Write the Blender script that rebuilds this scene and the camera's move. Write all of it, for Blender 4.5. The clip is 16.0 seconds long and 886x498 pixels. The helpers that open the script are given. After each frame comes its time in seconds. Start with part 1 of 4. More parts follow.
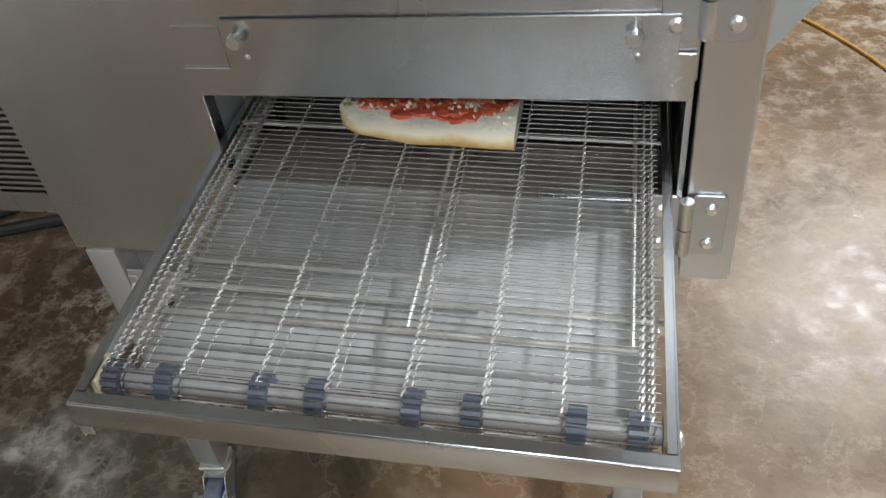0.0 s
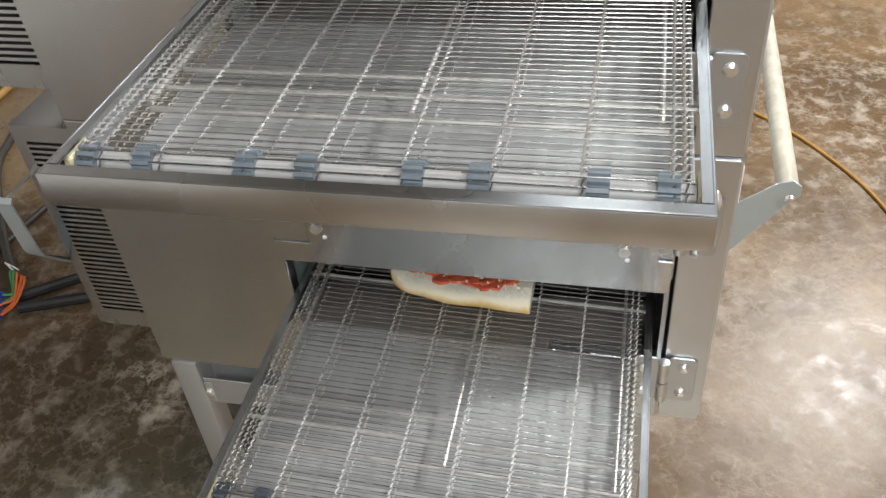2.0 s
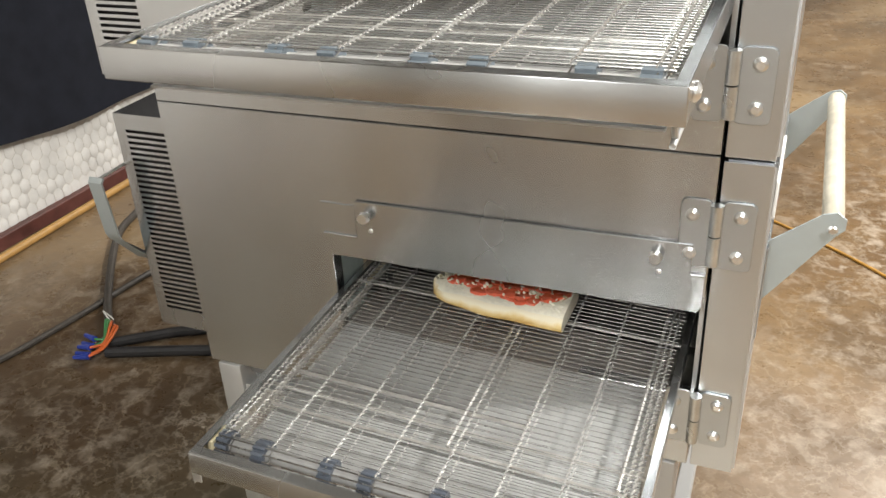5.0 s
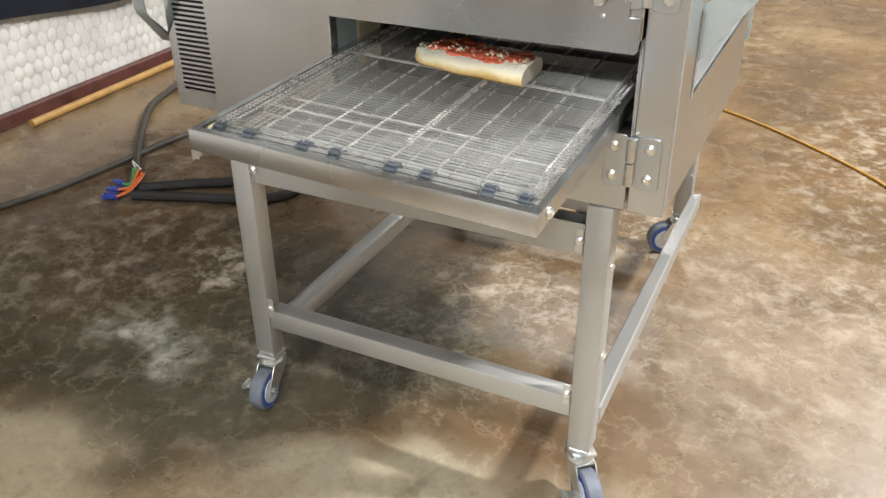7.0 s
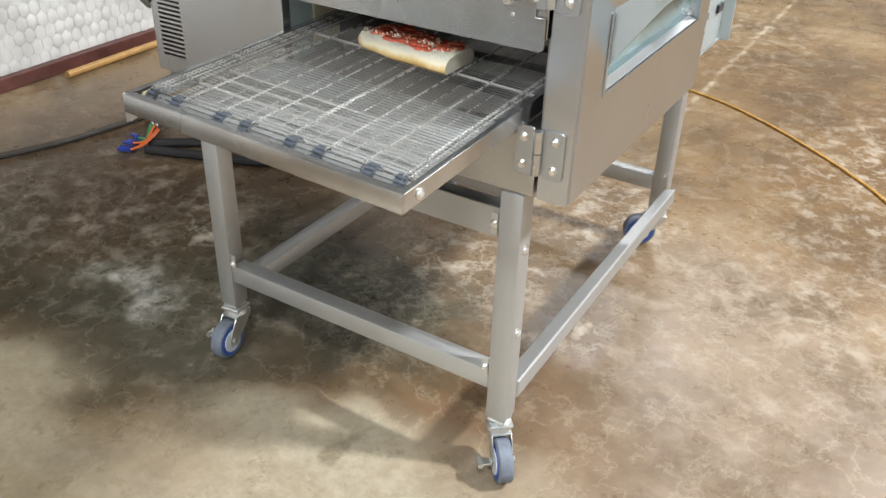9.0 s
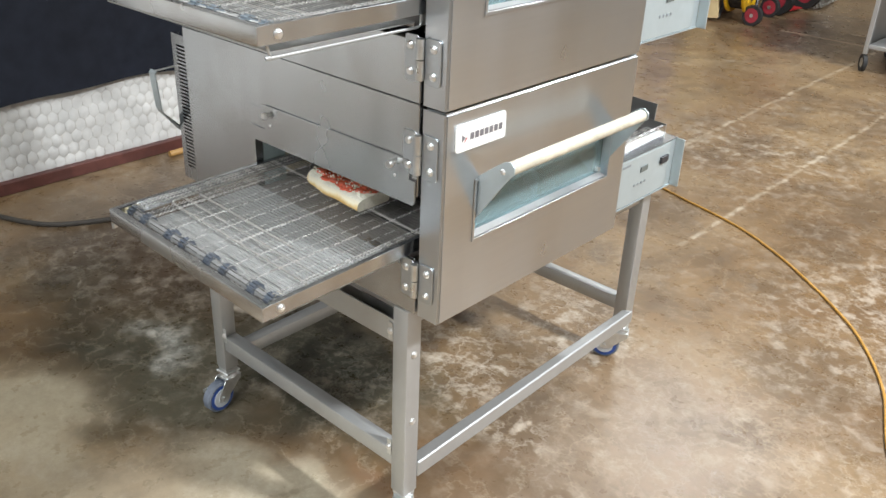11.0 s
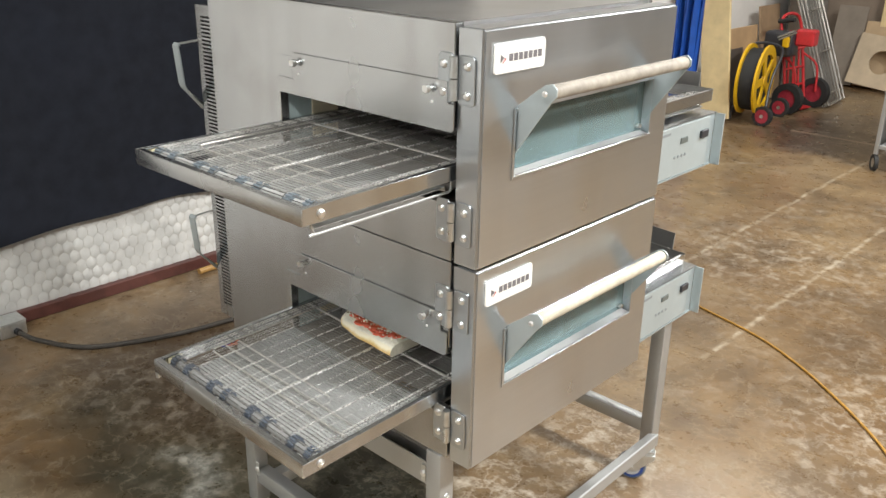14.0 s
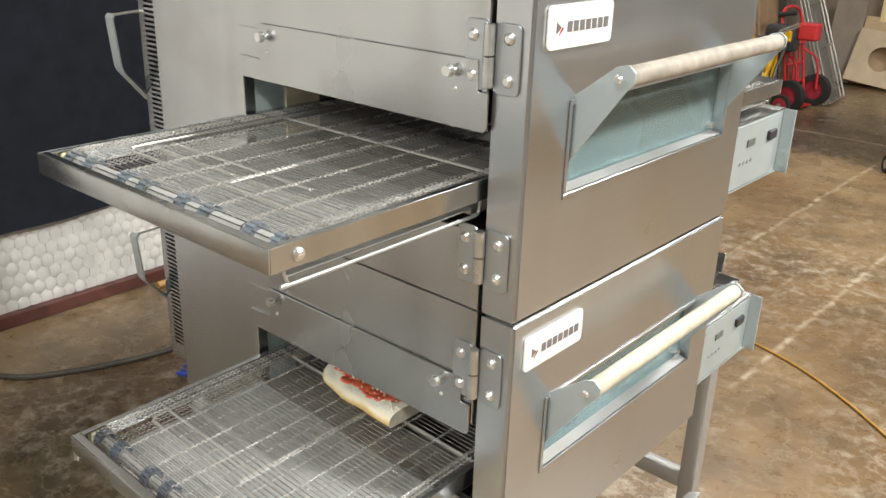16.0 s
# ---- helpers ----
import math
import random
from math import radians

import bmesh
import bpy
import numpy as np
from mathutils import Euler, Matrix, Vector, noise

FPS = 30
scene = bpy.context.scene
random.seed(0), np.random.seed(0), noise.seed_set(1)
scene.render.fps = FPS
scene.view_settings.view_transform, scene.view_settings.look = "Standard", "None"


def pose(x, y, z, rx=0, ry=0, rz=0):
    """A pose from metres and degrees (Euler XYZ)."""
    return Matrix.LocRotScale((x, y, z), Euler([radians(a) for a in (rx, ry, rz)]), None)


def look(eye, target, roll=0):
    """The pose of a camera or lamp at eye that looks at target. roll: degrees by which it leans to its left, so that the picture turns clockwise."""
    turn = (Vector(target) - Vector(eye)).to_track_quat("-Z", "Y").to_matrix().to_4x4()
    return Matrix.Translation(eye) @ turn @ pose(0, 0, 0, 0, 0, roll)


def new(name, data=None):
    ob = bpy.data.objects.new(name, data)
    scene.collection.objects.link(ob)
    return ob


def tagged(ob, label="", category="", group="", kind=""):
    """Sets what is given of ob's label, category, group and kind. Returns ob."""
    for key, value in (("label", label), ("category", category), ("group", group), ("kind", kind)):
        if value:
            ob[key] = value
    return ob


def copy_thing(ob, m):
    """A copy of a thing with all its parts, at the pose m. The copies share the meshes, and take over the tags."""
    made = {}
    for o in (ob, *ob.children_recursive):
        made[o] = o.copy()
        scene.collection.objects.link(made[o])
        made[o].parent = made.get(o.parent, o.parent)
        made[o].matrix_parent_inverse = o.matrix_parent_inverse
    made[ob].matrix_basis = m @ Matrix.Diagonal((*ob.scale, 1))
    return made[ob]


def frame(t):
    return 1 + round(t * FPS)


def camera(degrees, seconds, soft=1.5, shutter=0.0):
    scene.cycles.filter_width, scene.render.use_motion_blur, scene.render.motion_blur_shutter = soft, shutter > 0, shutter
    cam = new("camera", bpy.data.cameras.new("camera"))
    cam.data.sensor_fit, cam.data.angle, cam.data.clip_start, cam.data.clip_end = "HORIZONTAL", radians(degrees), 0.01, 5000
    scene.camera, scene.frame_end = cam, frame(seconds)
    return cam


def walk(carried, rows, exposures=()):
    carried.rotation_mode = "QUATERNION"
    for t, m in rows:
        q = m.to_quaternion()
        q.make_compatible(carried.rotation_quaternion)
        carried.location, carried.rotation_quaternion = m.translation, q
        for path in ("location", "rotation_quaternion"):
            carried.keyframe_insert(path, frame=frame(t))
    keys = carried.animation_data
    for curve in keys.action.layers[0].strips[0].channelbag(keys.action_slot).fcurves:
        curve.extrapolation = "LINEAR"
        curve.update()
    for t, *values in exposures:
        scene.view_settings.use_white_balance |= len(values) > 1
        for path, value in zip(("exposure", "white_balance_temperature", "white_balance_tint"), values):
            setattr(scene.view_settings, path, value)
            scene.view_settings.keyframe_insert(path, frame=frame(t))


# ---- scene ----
cam = camera(54.3, 16.0)
PATH = [
    (0, (0.442, -0.73, 1.363), (0.04, 0.685, 0.008), -8.1),
    (0.5, (0.448, -0.764, 1.439), (0.026, 0.633, 0.072), -7.5),
    (1, (0.441, -0.788, 1.529), (0.036, 0.598, 0.146), -6.7),
    (1.5, (0.438, -0.802, 1.588), (0.048, 0.594, 0.21), -5.7),
    (2, (0.449, -0.815, 1.638), (0.031, 0.652, 0.344), -5.7),
    (2.5, (0.449, -0.829, 1.661), (-0.011, 0.705, 0.463), -5.4),
    (3, (0.448, -0.837, 1.67), (-0.02, 0.743, 0.536), -4.8),
    (3.2, (0.452, -0.835, 1.674), (-0.025, 0.757, 0.562), -4.8),
    (5.3, (0.632, -0.968, 1.433), (-0.102, 0.632, 0.483), -2.4),
    (5.5, (0.676, -0.991, 1.417), (-0.069, 0.596, 0.455), -1.9),
    (6, (0.718, -1.05, 1.363), (-0.037, 0.532, 0.4), -1.1),
    (6.5, (0.755, -1.134, 1.313), (-0.01, 0.44, 0.345), -1.2),
    (7, (0.775, -1.186, 1.254), (0.014, 0.369, 0.252), -0.5),
    (7.5, (0.792, -1.2, 1.213), (0.054, 0.315, 0.135), 0.0),
    (8, (0.821, -1.204, 1.218), (0.077, 0.31, 0.144), -0.1),
    (8.2, (0.841, -1.198, 1.229), (0.091, 0.316, 0.159), 0.2),
    (10.3, (1.428, -1.1, 1.493), (0.341, 0.227, 0.464), 3.7),
    (10.5, (1.475, -1.1, 1.523), (0.378, 0.217, 0.493), 3.6),
    (11, (1.549, -1.105, 1.576), (0.376, 0.229, 0.657), 2.5),
    (11.5, (1.579, -1.114, 1.634), (0.364, 0.207, 0.752), 1.9),
    (12, (1.566, -1.124, 1.672), (0.322, 0.186, 0.814), 1.8),
    (12.5, (1.552, -1.133, 1.706), (0.307, 0.208, 0.9), 1.7),
    (13, (1.551, -1.134, 1.726), (0.283, 0.215, 0.968), 1.8),
    (13.5, (1.546, -1.138, 1.727), (0.295, 0.239, 0.993), 2.0),
    (14, (1.537, -1.137, 1.721), (0.275, 0.227, 0.983), 1.0),
    (14.5, (1.486, -1.16, 1.707), (0.225, 0.207, 0.972), -0.8),
    (15, (1.378, -1.173, 1.685), (0.186, 0.25, 0.94), -0.5),
    (15.5, (1.277, -1.058, 1.635), (0.074, 0.356, 0.89), -1.0),
    (16, (1.181, -0.854, 1.613), (-0.036, 0.547, 0.868), 1.8),
]
EXPOSURES = [(0.0, -0.72, 6350, 10), (1.5, -0.6, 6500, 10), (3.0, -0.57, 6800, 10), (5.5, -0.1, 7000, 10), (8.0, -0.02, 6550, 8), (11.0, -0.09, 6300, 8), (13.0, -0.16, 6550, 8), (16.0, -0.19, 6950, 8)]
walk(cam, [(t, look(eye, target, roll)) for t, eye, target, roll in PATH], EXPOSURES)

# ---- world and lights ----
world = bpy.data.worlds.new("world")
scene.world = world
world.use_nodes = True
world.node_tree.nodes["Background"].inputs[0].default_value = (0.75, 0.85, 1.0, 1)
world.node_tree.nodes["Background"].inputs[1].default_value = 0.02


def strip_lamp(x, y, z, sx, sy, watts, colour, target=None):
    data = bpy.data.lights.new("ceiling_lamp_or_fill", "AREA")
    data.shape, data.size, data.size_y, data.energy, data.color = "RECTANGLE", sx, sy, watts, colour
    ob = new("ceiling_lamp_or_fill", data)
    ob.matrix_world = look((x, y, z), target or (x, y + 0.001, 0))
    return ob


WARM = (0.985, 0.99, 1.0)
strip_lamp(2.2, 4.35, 3.95, 0.8, 0.3, 225, WARM)
strip_lamp(3.3, 1.2, 3.95, 0.4, 0.25, 440, WARM)
strip_lamp(1.8, -2.6, 3.95, 0.8, 0.3, 155, WARM)
strip_lamp(0.36, -4.2, 3.95, 0.4, 0.9, 190, (0.92, 0.97, 1.0))
# added fill for the far end, with no known fitting behind it
strip_lamp(-0.9, 5.3, 3.95, 1.6, 0.3, 75, WARM)

# ---- materials ----


def material(name):
    m = bpy.data.materials.new(name)
    m.use_nodes = True
    nt = m.node_tree
    return m, nt, nt.nodes["Principled BSDF"]


def coords(nt, scale=(1, 1, 1), kind="Object"):
    tc, mp = nt.nodes.new("ShaderNodeTexCoord"), nt.nodes.new("ShaderNodeMapping")
    mp.inputs["Scale"].default_value = scale
    nt.links.new(tc.outputs[kind], mp.inputs["Vector"])
    return mp.outputs["Vector"]


def noise_of(nt, vec, scale, detail=4.0, rough=0.55, distort=0.0):
    n = nt.nodes.new("ShaderNodeTexNoise")
    n.inputs["Scale"].default_value, n.inputs["Detail"].default_value = scale, detail
    n.inputs["Roughness"].default_value, n.inputs["Distortion"].default_value = rough, distort
    nt.links.new(vec, n.inputs["Vector"])
    return n.outputs["Fac"]


def ramp(nt, fac, stops):
    r = nt.nodes.new("ShaderNodeValToRGB")
    while len(r.color_ramp.elements) < len(stops):
        r.color_ramp.elements.new(0.5)
    for e, (p, c) in zip(r.color_ramp.elements, stops):
        e.position, e.color = p, (*c, 1) if len(c) == 3 else c
    nt.links.new(fac, r.inputs[0])
    return r.outputs[0]


def grey(v):
    return (v, v, v)


def mix(nt, fac, a, b, kind="MIX"):
    n = nt.nodes.new("ShaderNodeMix")
    n.data_type, n.blend_type = "RGBA", kind
    for s, v in ((n.inputs[0], fac), (n.inputs[6], a), (n.inputs[7], b)):
        if isinstance(v, (int, float)):
            s.default_value = v
        elif isinstance(v, tuple):
            s.default_value = (*v, 1)
        else:
            nt.links.new(v, s)
    return n.outputs[2]


def maths(nt, op, a, b=0.0, clamp=False):
    n = nt.nodes.new("ShaderNodeMath")
    n.operation, n.use_clamp = op, clamp
    for s, v in ((n.inputs[0], a), (n.inputs[1], b)):
        if isinstance(v, (int, float)):
            s.default_value = v
        else:
            nt.links.new(v, s)
    return n.outputs[0]


def bump(nt, p, height, strength, distance):
    b = nt.nodes.new("ShaderNodeBump")
    b.inputs["Strength"].default_value, b.inputs["Distance"].default_value = strength, distance
    nt.links.new(height, b.inputs["Height"])
    nt.links.new(b.outputs[0], p.inputs["Normal"])


def plain(name, colour, rough=0.5, metal=0.0, vary=0.12, scale=30.0, relief=0.0, distance=0.001):
    m, nt, p = material(name)
    v = coords(nt)
    n1, n2 = noise_of(nt, v, scale), noise_of(nt, v, scale * 0.15, 3)
    f = maths(nt, "MULTIPLY", maths(nt, "ADD", n1, n2), 0.5)
    lo, hi = tuple(c * (1 - vary) for c in colour), tuple(min(1, c * (1 + vary)) for c in colour)
    nt.links.new(ramp(nt, f, [(0.35, lo), (0.65, hi)]), p.inputs["Base Color"])
    nt.links.new(ramp(nt, n2, [(0.3, grey(max(0.02, rough * 0.8))), (0.7, grey(min(1, rough * 1.2)))]), p.inputs["Roughness"])
    p.inputs["Metallic"].default_value = metal
    if relief:
        bump(nt, p, n1, relief, distance)
    return m


def brushed(name, colour, rough, grain, stains=0.25, wave=0.16, metal=1.0, bands=0.0, aniso=0.8):
    """Rolled and brushed sheet: fine lines across the axis with the large grain scale, wavy sheet, smears and a few stains."""
    m, nt, p = material(name)
    fine = noise_of(nt, coords(nt, grain), 1.0, 3, 0.7)
    v = coords(nt)
    smear = noise_of(nt, coords(nt, (1.0, 1.0, 1.6)), 4.0, 3, 0.5, 0.3)
    runs = noise_of(nt, coords(nt, (9.0, 9.0, 1.1)), 1.0, 2, 0.5)
    sheet = noise_of(nt, v, 2.6, 2, 0.5)
    base = mix(nt, ramp(nt, fine, [(0.3, grey(0.0)), (0.7, grey(1.0))]), tuple(c * 0.985 for c in colour), tuple(min(1, c * 1.01) for c in colour))
    base = mix(nt, ramp(nt, smear, [(0.50, grey(0.0)), (0.78, grey(stains))]), base, (0.30, 0.27, 0.23))
    base = mix(nt, ramp(nt, runs, [(0.48, grey(0.0)), (0.80, grey(stains))]), base, (0.27, 0.25, 0.23))
    nt.links.new(base, p.inputs["Base Color"])
    r = maths(nt, "ADD", maths(nt, "MULTIPLY", smear, 0.10), rough - 0.05)
    nt.links.new(r, p.inputs["Roughness"])
    p.inputs["Metallic"].default_value = metal
    across = nt.nodes.new("ShaderNodeCombineXYZ")  # across the brushing lines: up on walls, along y on flat sheets
    for k, a in enumerate((0.02, 0.06, 1.0)):
        across.inputs[k].default_value = a
    nt.links.new(across.outputs[0], p.inputs["Tangent"])
    p.inputs["Anisotropic"].default_value = aniso
    b1 = nt.nodes.new("ShaderNodeBump")
    b1.inputs["Strength"].default_value, b1.inputs["Distance"].default_value = wave, 0.02
    if bands:
        streak = noise_of(nt, coords(nt, (7.0, 7.0, 0.35)), 1.0, 3, 0.55)
        sheet = maths(nt, "ADD", sheet, maths(nt, "MULTIPLY", streak, bands))
        r = maths(nt, "ADD", r, maths(nt, "MULTIPLY", maths(nt, "SUBTRACT", streak, 0.5), 0.35 * bands))
        nt.links.new(r, p.inputs["Roughness"])
    nt.links.new(sheet, b1.inputs["Height"])
    nt.links.new(b1.outputs[0], p.inputs["Normal"])
    return m


STEEL = brushed("brushed_steel", (0.60, 0.618, 0.632), 0.25, (2, 2, 110), 0.42, wave=0.02, bands=0.30)
STEEL_DOOR = brushed("brushed_steel_door", (0.63, 0.655, 0.685), 0.32, (2, 2, 110), 0.08, 0.10, bands=0.40)
STEEL_V = brushed("brushed_steel_upright", (0.64, 0.655, 0.67), 0.30, (900, 900, 3), 0.16)
STEEL_DULL = brushed("heat_dulled_steel", (0.50, 0.50, 0.50), 0.40, (4, 4, 700), 0.35)
STAND = brushed("stand_tube_steel", (0.54, 0.55, 0.55), 0.48, (60, 60, 60), 0.15, metal=0.85, aniso=0.3)
GALV = brushed("galvanised_sheet", (0.52, 0.585, 0.605), 0.44, (40, 40, 40), 0.15, metal=0.65, aniso=0.3)
HINGE = brushed("plated_hinge", (0.55, 0.58, 0.605), 0.38, (40, 40, 40), 0.12, metal=0.95, aniso=0.3)
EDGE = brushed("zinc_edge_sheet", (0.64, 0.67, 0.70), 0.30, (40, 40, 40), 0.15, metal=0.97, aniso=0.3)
PAN = brushed("crumb_pan_steel", (0.49, 0.50, 0.495), 0.36, (30, 30, 30), 0.2, metal=0.35, aniso=0.3)
PAN_BROWN = brushed("brown_pan_steel", (0.36, 0.33, 0.30), 0.40, (30, 30, 30), 0.4, metal=0.7, aniso=0.3)
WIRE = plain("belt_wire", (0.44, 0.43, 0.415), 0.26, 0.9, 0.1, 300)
# The belt wire again, darkened for the shade the return strand lies in
WIRE_SHADED = plain("return_wire_shaded", (0.30, 0.29, 0.28), 0.3, 0.8, 0.1, 300)
LINK = plain("belt_link", (0.86, 0.85, 0.83), 0.28, 0.82, 0.1, 300)
ROD = plain("support_rod", (0.70, 0.685, 0.66), 0.42, 0.85, 0.12, 200)
CHROME = plain("bright_screw", (0.88, 0.88, 0.87), 0.30, 1.0, 0.06, 200)
INSIDE = plain("dark_chamber_steel", (0.17, 0.165, 0.15), 0.36, 0.8, 0.4, 30)
CHEEK = plain("pale_zinc_sheet", (0.50, 0.60, 0.60), 0.45, 0.2, 0.12, 30)
INSUL = plain("cream_insulation", (0.80, 0.72, 0.54), 0.85, 0.0, 0.2, 60, 0.4, 0.002)
HOUSING_SHADE = plain("housing_shade", (0.01, 0.01, 0.01), 0.7)
# One plastic in two tones: the upper deck's is paler for its stronger light
SPROCKET = plain("slate_plastic_shaded", (0.085, 0.10, 0.125), 0.4, 0.0, 0.2, 80)
SPROCKET_LIT = plain("slate_plastic_lit", (0.17, 0.205, 0.235), 0.42, 0.0, 0.2, 80)
# Same shaft twice; the lower deck's is darkened for the shade under its belt
SHAFT = plain("pale_shaft", (0.48, 0.48, 0.47), 0.5, 0.1, 0.06, 80)
SHAFT_SHADED = plain("shaded_shaft", (0.30, 0.30, 0.295), 0.5, 0.3, 0.15, 80)
BUSH = plain("cream_bushing", (0.68, 0.62, 0.42), 0.6, 0.0, 0.15, 90)
WOOD_GREY = plain("weathered_dowel", (0.34, 0.305, 0.26), 0.6, 0.0, 0.3, 45, 0.3, 0.001)
WOOD_BAR = plain("worn_cream_dowel", (0.53, 0.49, 0.39), 0.5, 0.0, 0.25, 45, 0.25, 0.001)
BADGE = plain("badge_white", (0.78, 0.77, 0.74), 0.35, 0.0, 0.03, 60)
INK = plain("badge_ink", (0.16, 0.15, 0.16), 0.5)
INK_RED = plain("badge_red", (0.45, 0.05, 0.06), 0.5)
PANEL_FACE = plain("control_panel_face", (0.40, 0.45, 0.46), 0.4, 0.3, 0.05, 40)
DARK_PLASTIC = plain("dark_plastic", (0.03, 0.03, 0.035), 0.4)
LCD = plain("display_glass", (0.11, 0.125, 0.12), 0.2)
PRINT = plain("faded_print", (0.22, 0.24, 0.25), 0.5)
TYRE = plain("grey_blue_tyre", (0.14, 0.16, 0.20), 0.6, 0.0, 0.25, 60)
HUB_BLUE = plain("blue_wheel_rim", (0.03, 0.08, 0.32), 0.45, 0.0, 0.15, 60)
HUBGREY = plain("pale_grey_hub", (0.55, 0.58, 0.62), 0.45, 0.0, 0.1, 60)
ZINC = plain("zinc_plate", (0.68, 0.70, 0.70), 0.32, 0.9, 0.15, 60)
CABLE = plain("black_cable", (0.018, 0.017, 0.018), 0.5, 0.0, 0.3, 80)
CABLE_GREY = plain("dusty_cable", (0.05, 0.043, 0.036), 0.6, 0.0, 0.35, 60)
CORD = plain("amber_cord", (0.42, 0.22, 0.04), 0.45, 0.0, 0.2, 50)
NUT_BLUE = plain("blue_wire_nut", (0.03, 0.06, 0.35), 0.4)
W_ORANGE = plain("orange_wire", (0.62, 0.13, 0.03), 0.45)
W_GREEN = plain("green_wire", (0.06, 0.26, 0.09), 0.45)
CLOTH = plain("black_cloth", (0.014, 0.016, 0.023), 0.9, 0.0, 0.25, 14, 0.2, 0.002)
CLOTH.node_tree.nodes["Principled BSDF"].inputs["Specular IOR Level"].default_value = 0.15
INSULATION = plain("white_blanket", (0.60, 0.595, 0.575), 0.8, 0.0, 0.2, 9, 0.3, 0.003)
MESH_WIRE = plain("chicken_wire", (0.60, 0.57, 0.52), 0.5, 0.6, 0.25, 60)
MAROON = plain("maroon_paint", (0.10, 0.035, 0.028), 0.5, 0.0, 0.35, 18, 0.3, 0.002)
POLE = plain("varnished_pole", (0.44, 0.25, 0.08), 0.45, 0.0, 0.2, 25)
PLY = plain("pale_plywood", (0.76, 0.60, 0.33), 0.65, 0.0, 0.15, 10)
BOARD = plain("brown_board", (0.33, 0.22, 0.13), 0.75, 0.0, 0.2, 9)
TARP = plain("blue_tarp", (0.02, 0.09, 0.40), 0.35, 0.0, 0.25, 8)
YELLOW = plain("yellow_plastic", (0.72, 0.42, 0.01), 0.4, 0.0, 0.12, 30)
RIM = plain("faded_red_rim", (0.30, 0.025, 0.04), 0.5, 0.0, 0.3, 40)
RED = plain("red_paint", (0.48, 0.025, 0.03), 0.4, 0.0, 0.2, 30)
RUBBER = plain("black_rubber", (0.02, 0.02, 0.02), 0.7, 0.0, 0.3, 40)
WALL = plain("dusty_white_wall", (0.70, 0.68, 0.65), 0.85, 0.0, 0.14, 3, 0.2, 0.003)
WALL_DIM = plain("shed_wall", (0.33, 0.33, 0.32), 0.85, 0.0, 0.2, 2)
CEIL = plain("ceiling_sheet", (0.33, 0.33, 0.32), 0.8, 0.0, 0.12, 2)
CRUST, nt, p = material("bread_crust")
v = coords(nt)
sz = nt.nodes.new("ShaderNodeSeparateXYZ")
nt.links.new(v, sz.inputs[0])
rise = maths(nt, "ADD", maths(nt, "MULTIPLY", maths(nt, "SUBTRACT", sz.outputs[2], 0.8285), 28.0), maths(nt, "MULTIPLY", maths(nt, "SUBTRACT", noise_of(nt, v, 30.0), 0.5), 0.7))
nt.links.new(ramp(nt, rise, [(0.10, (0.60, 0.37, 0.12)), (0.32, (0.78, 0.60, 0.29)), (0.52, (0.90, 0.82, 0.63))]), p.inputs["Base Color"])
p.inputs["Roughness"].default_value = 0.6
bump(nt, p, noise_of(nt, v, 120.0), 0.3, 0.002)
CRUMB = plain("bread_crumb", (0.90, 0.85, 0.71), 0.8, 0.0, 0.12, 150, 0.6, 0.002)
TOMATO = plain("red_tomato", (0.70, 0.13, 0.065), 0.28, 0.0, 0.3, 90, 0.3, 0.001)
CHEESE = plain("white_cheese", (0.82, 0.78, 0.66), 0.65, 0.0, 0.12, 200)
MEAT = plain("grey_olive_topping", (0.42, 0.36, 0.23), 0.6, 0.0, 0.3, 150)

# teal oven-window glass
GLASS, nt, p = material("teal_oven_glass")
p.inputs["Base Color"].default_value = (0.48, 0.62, 0.63, 1)
p.inputs["Roughness"].default_value = 0.08
p.inputs["Transmission Weight"].default_value = 0.85
p.inputs["IOR"].default_value = 1.45
INNER_GLASS = plain("pale_teal_liner", (0.105, 0.145, 0.155), 0.3, 0.5, 0.12, 20)

# stained, sealed concrete
FLOOR, nt, p = material("stained_sealed_concrete")
v = coords(nt)
wn = nt.nodes.new("ShaderNodeTexNoise")
wn.inputs["Scale"].default_value, wn.inputs["Detail"].default_value = 3.0, 5.0
nt.links.new(v, wn.inputs["Vector"])
wsub = nt.nodes.new("ShaderNodeVectorMath")
wsub.operation = "SUBTRACT"
wsub.inputs[1].default_value = (0.5, 0.5, 0.5)
nt.links.new(wn.outputs["Color"], wsub.inputs[0])
wsc = nt.nodes.new("ShaderNodeVectorMath")
wsc.operation = "SCALE"
wsc.inputs["Scale"].default_value = 0.55
nt.links.new(wsub.outputs[0], wsc.inputs[0])
wob = nt.nodes.new("ShaderNodeVectorMath")
wob.operation = "ADD"
nt.links.new(v, wob.inputs[0])
nt.links.new(wsc.outputs[0], wob.inputs[1])
bent = wob.outputs[0]
big = noise_of(nt, v, 0.8, 4, 0.55, 0.4)
mid = noise_of(nt, v, 2.6, 9, 0.65, 0.3)
fine = noise_of(nt, v, 30.0, 6, 0.75)
chalk = noise_of(nt, v, 13.0, 7, 0.62, 0.1)
patch = noise_of(nt, v, 1.7, 4, 0.6, 0.6)


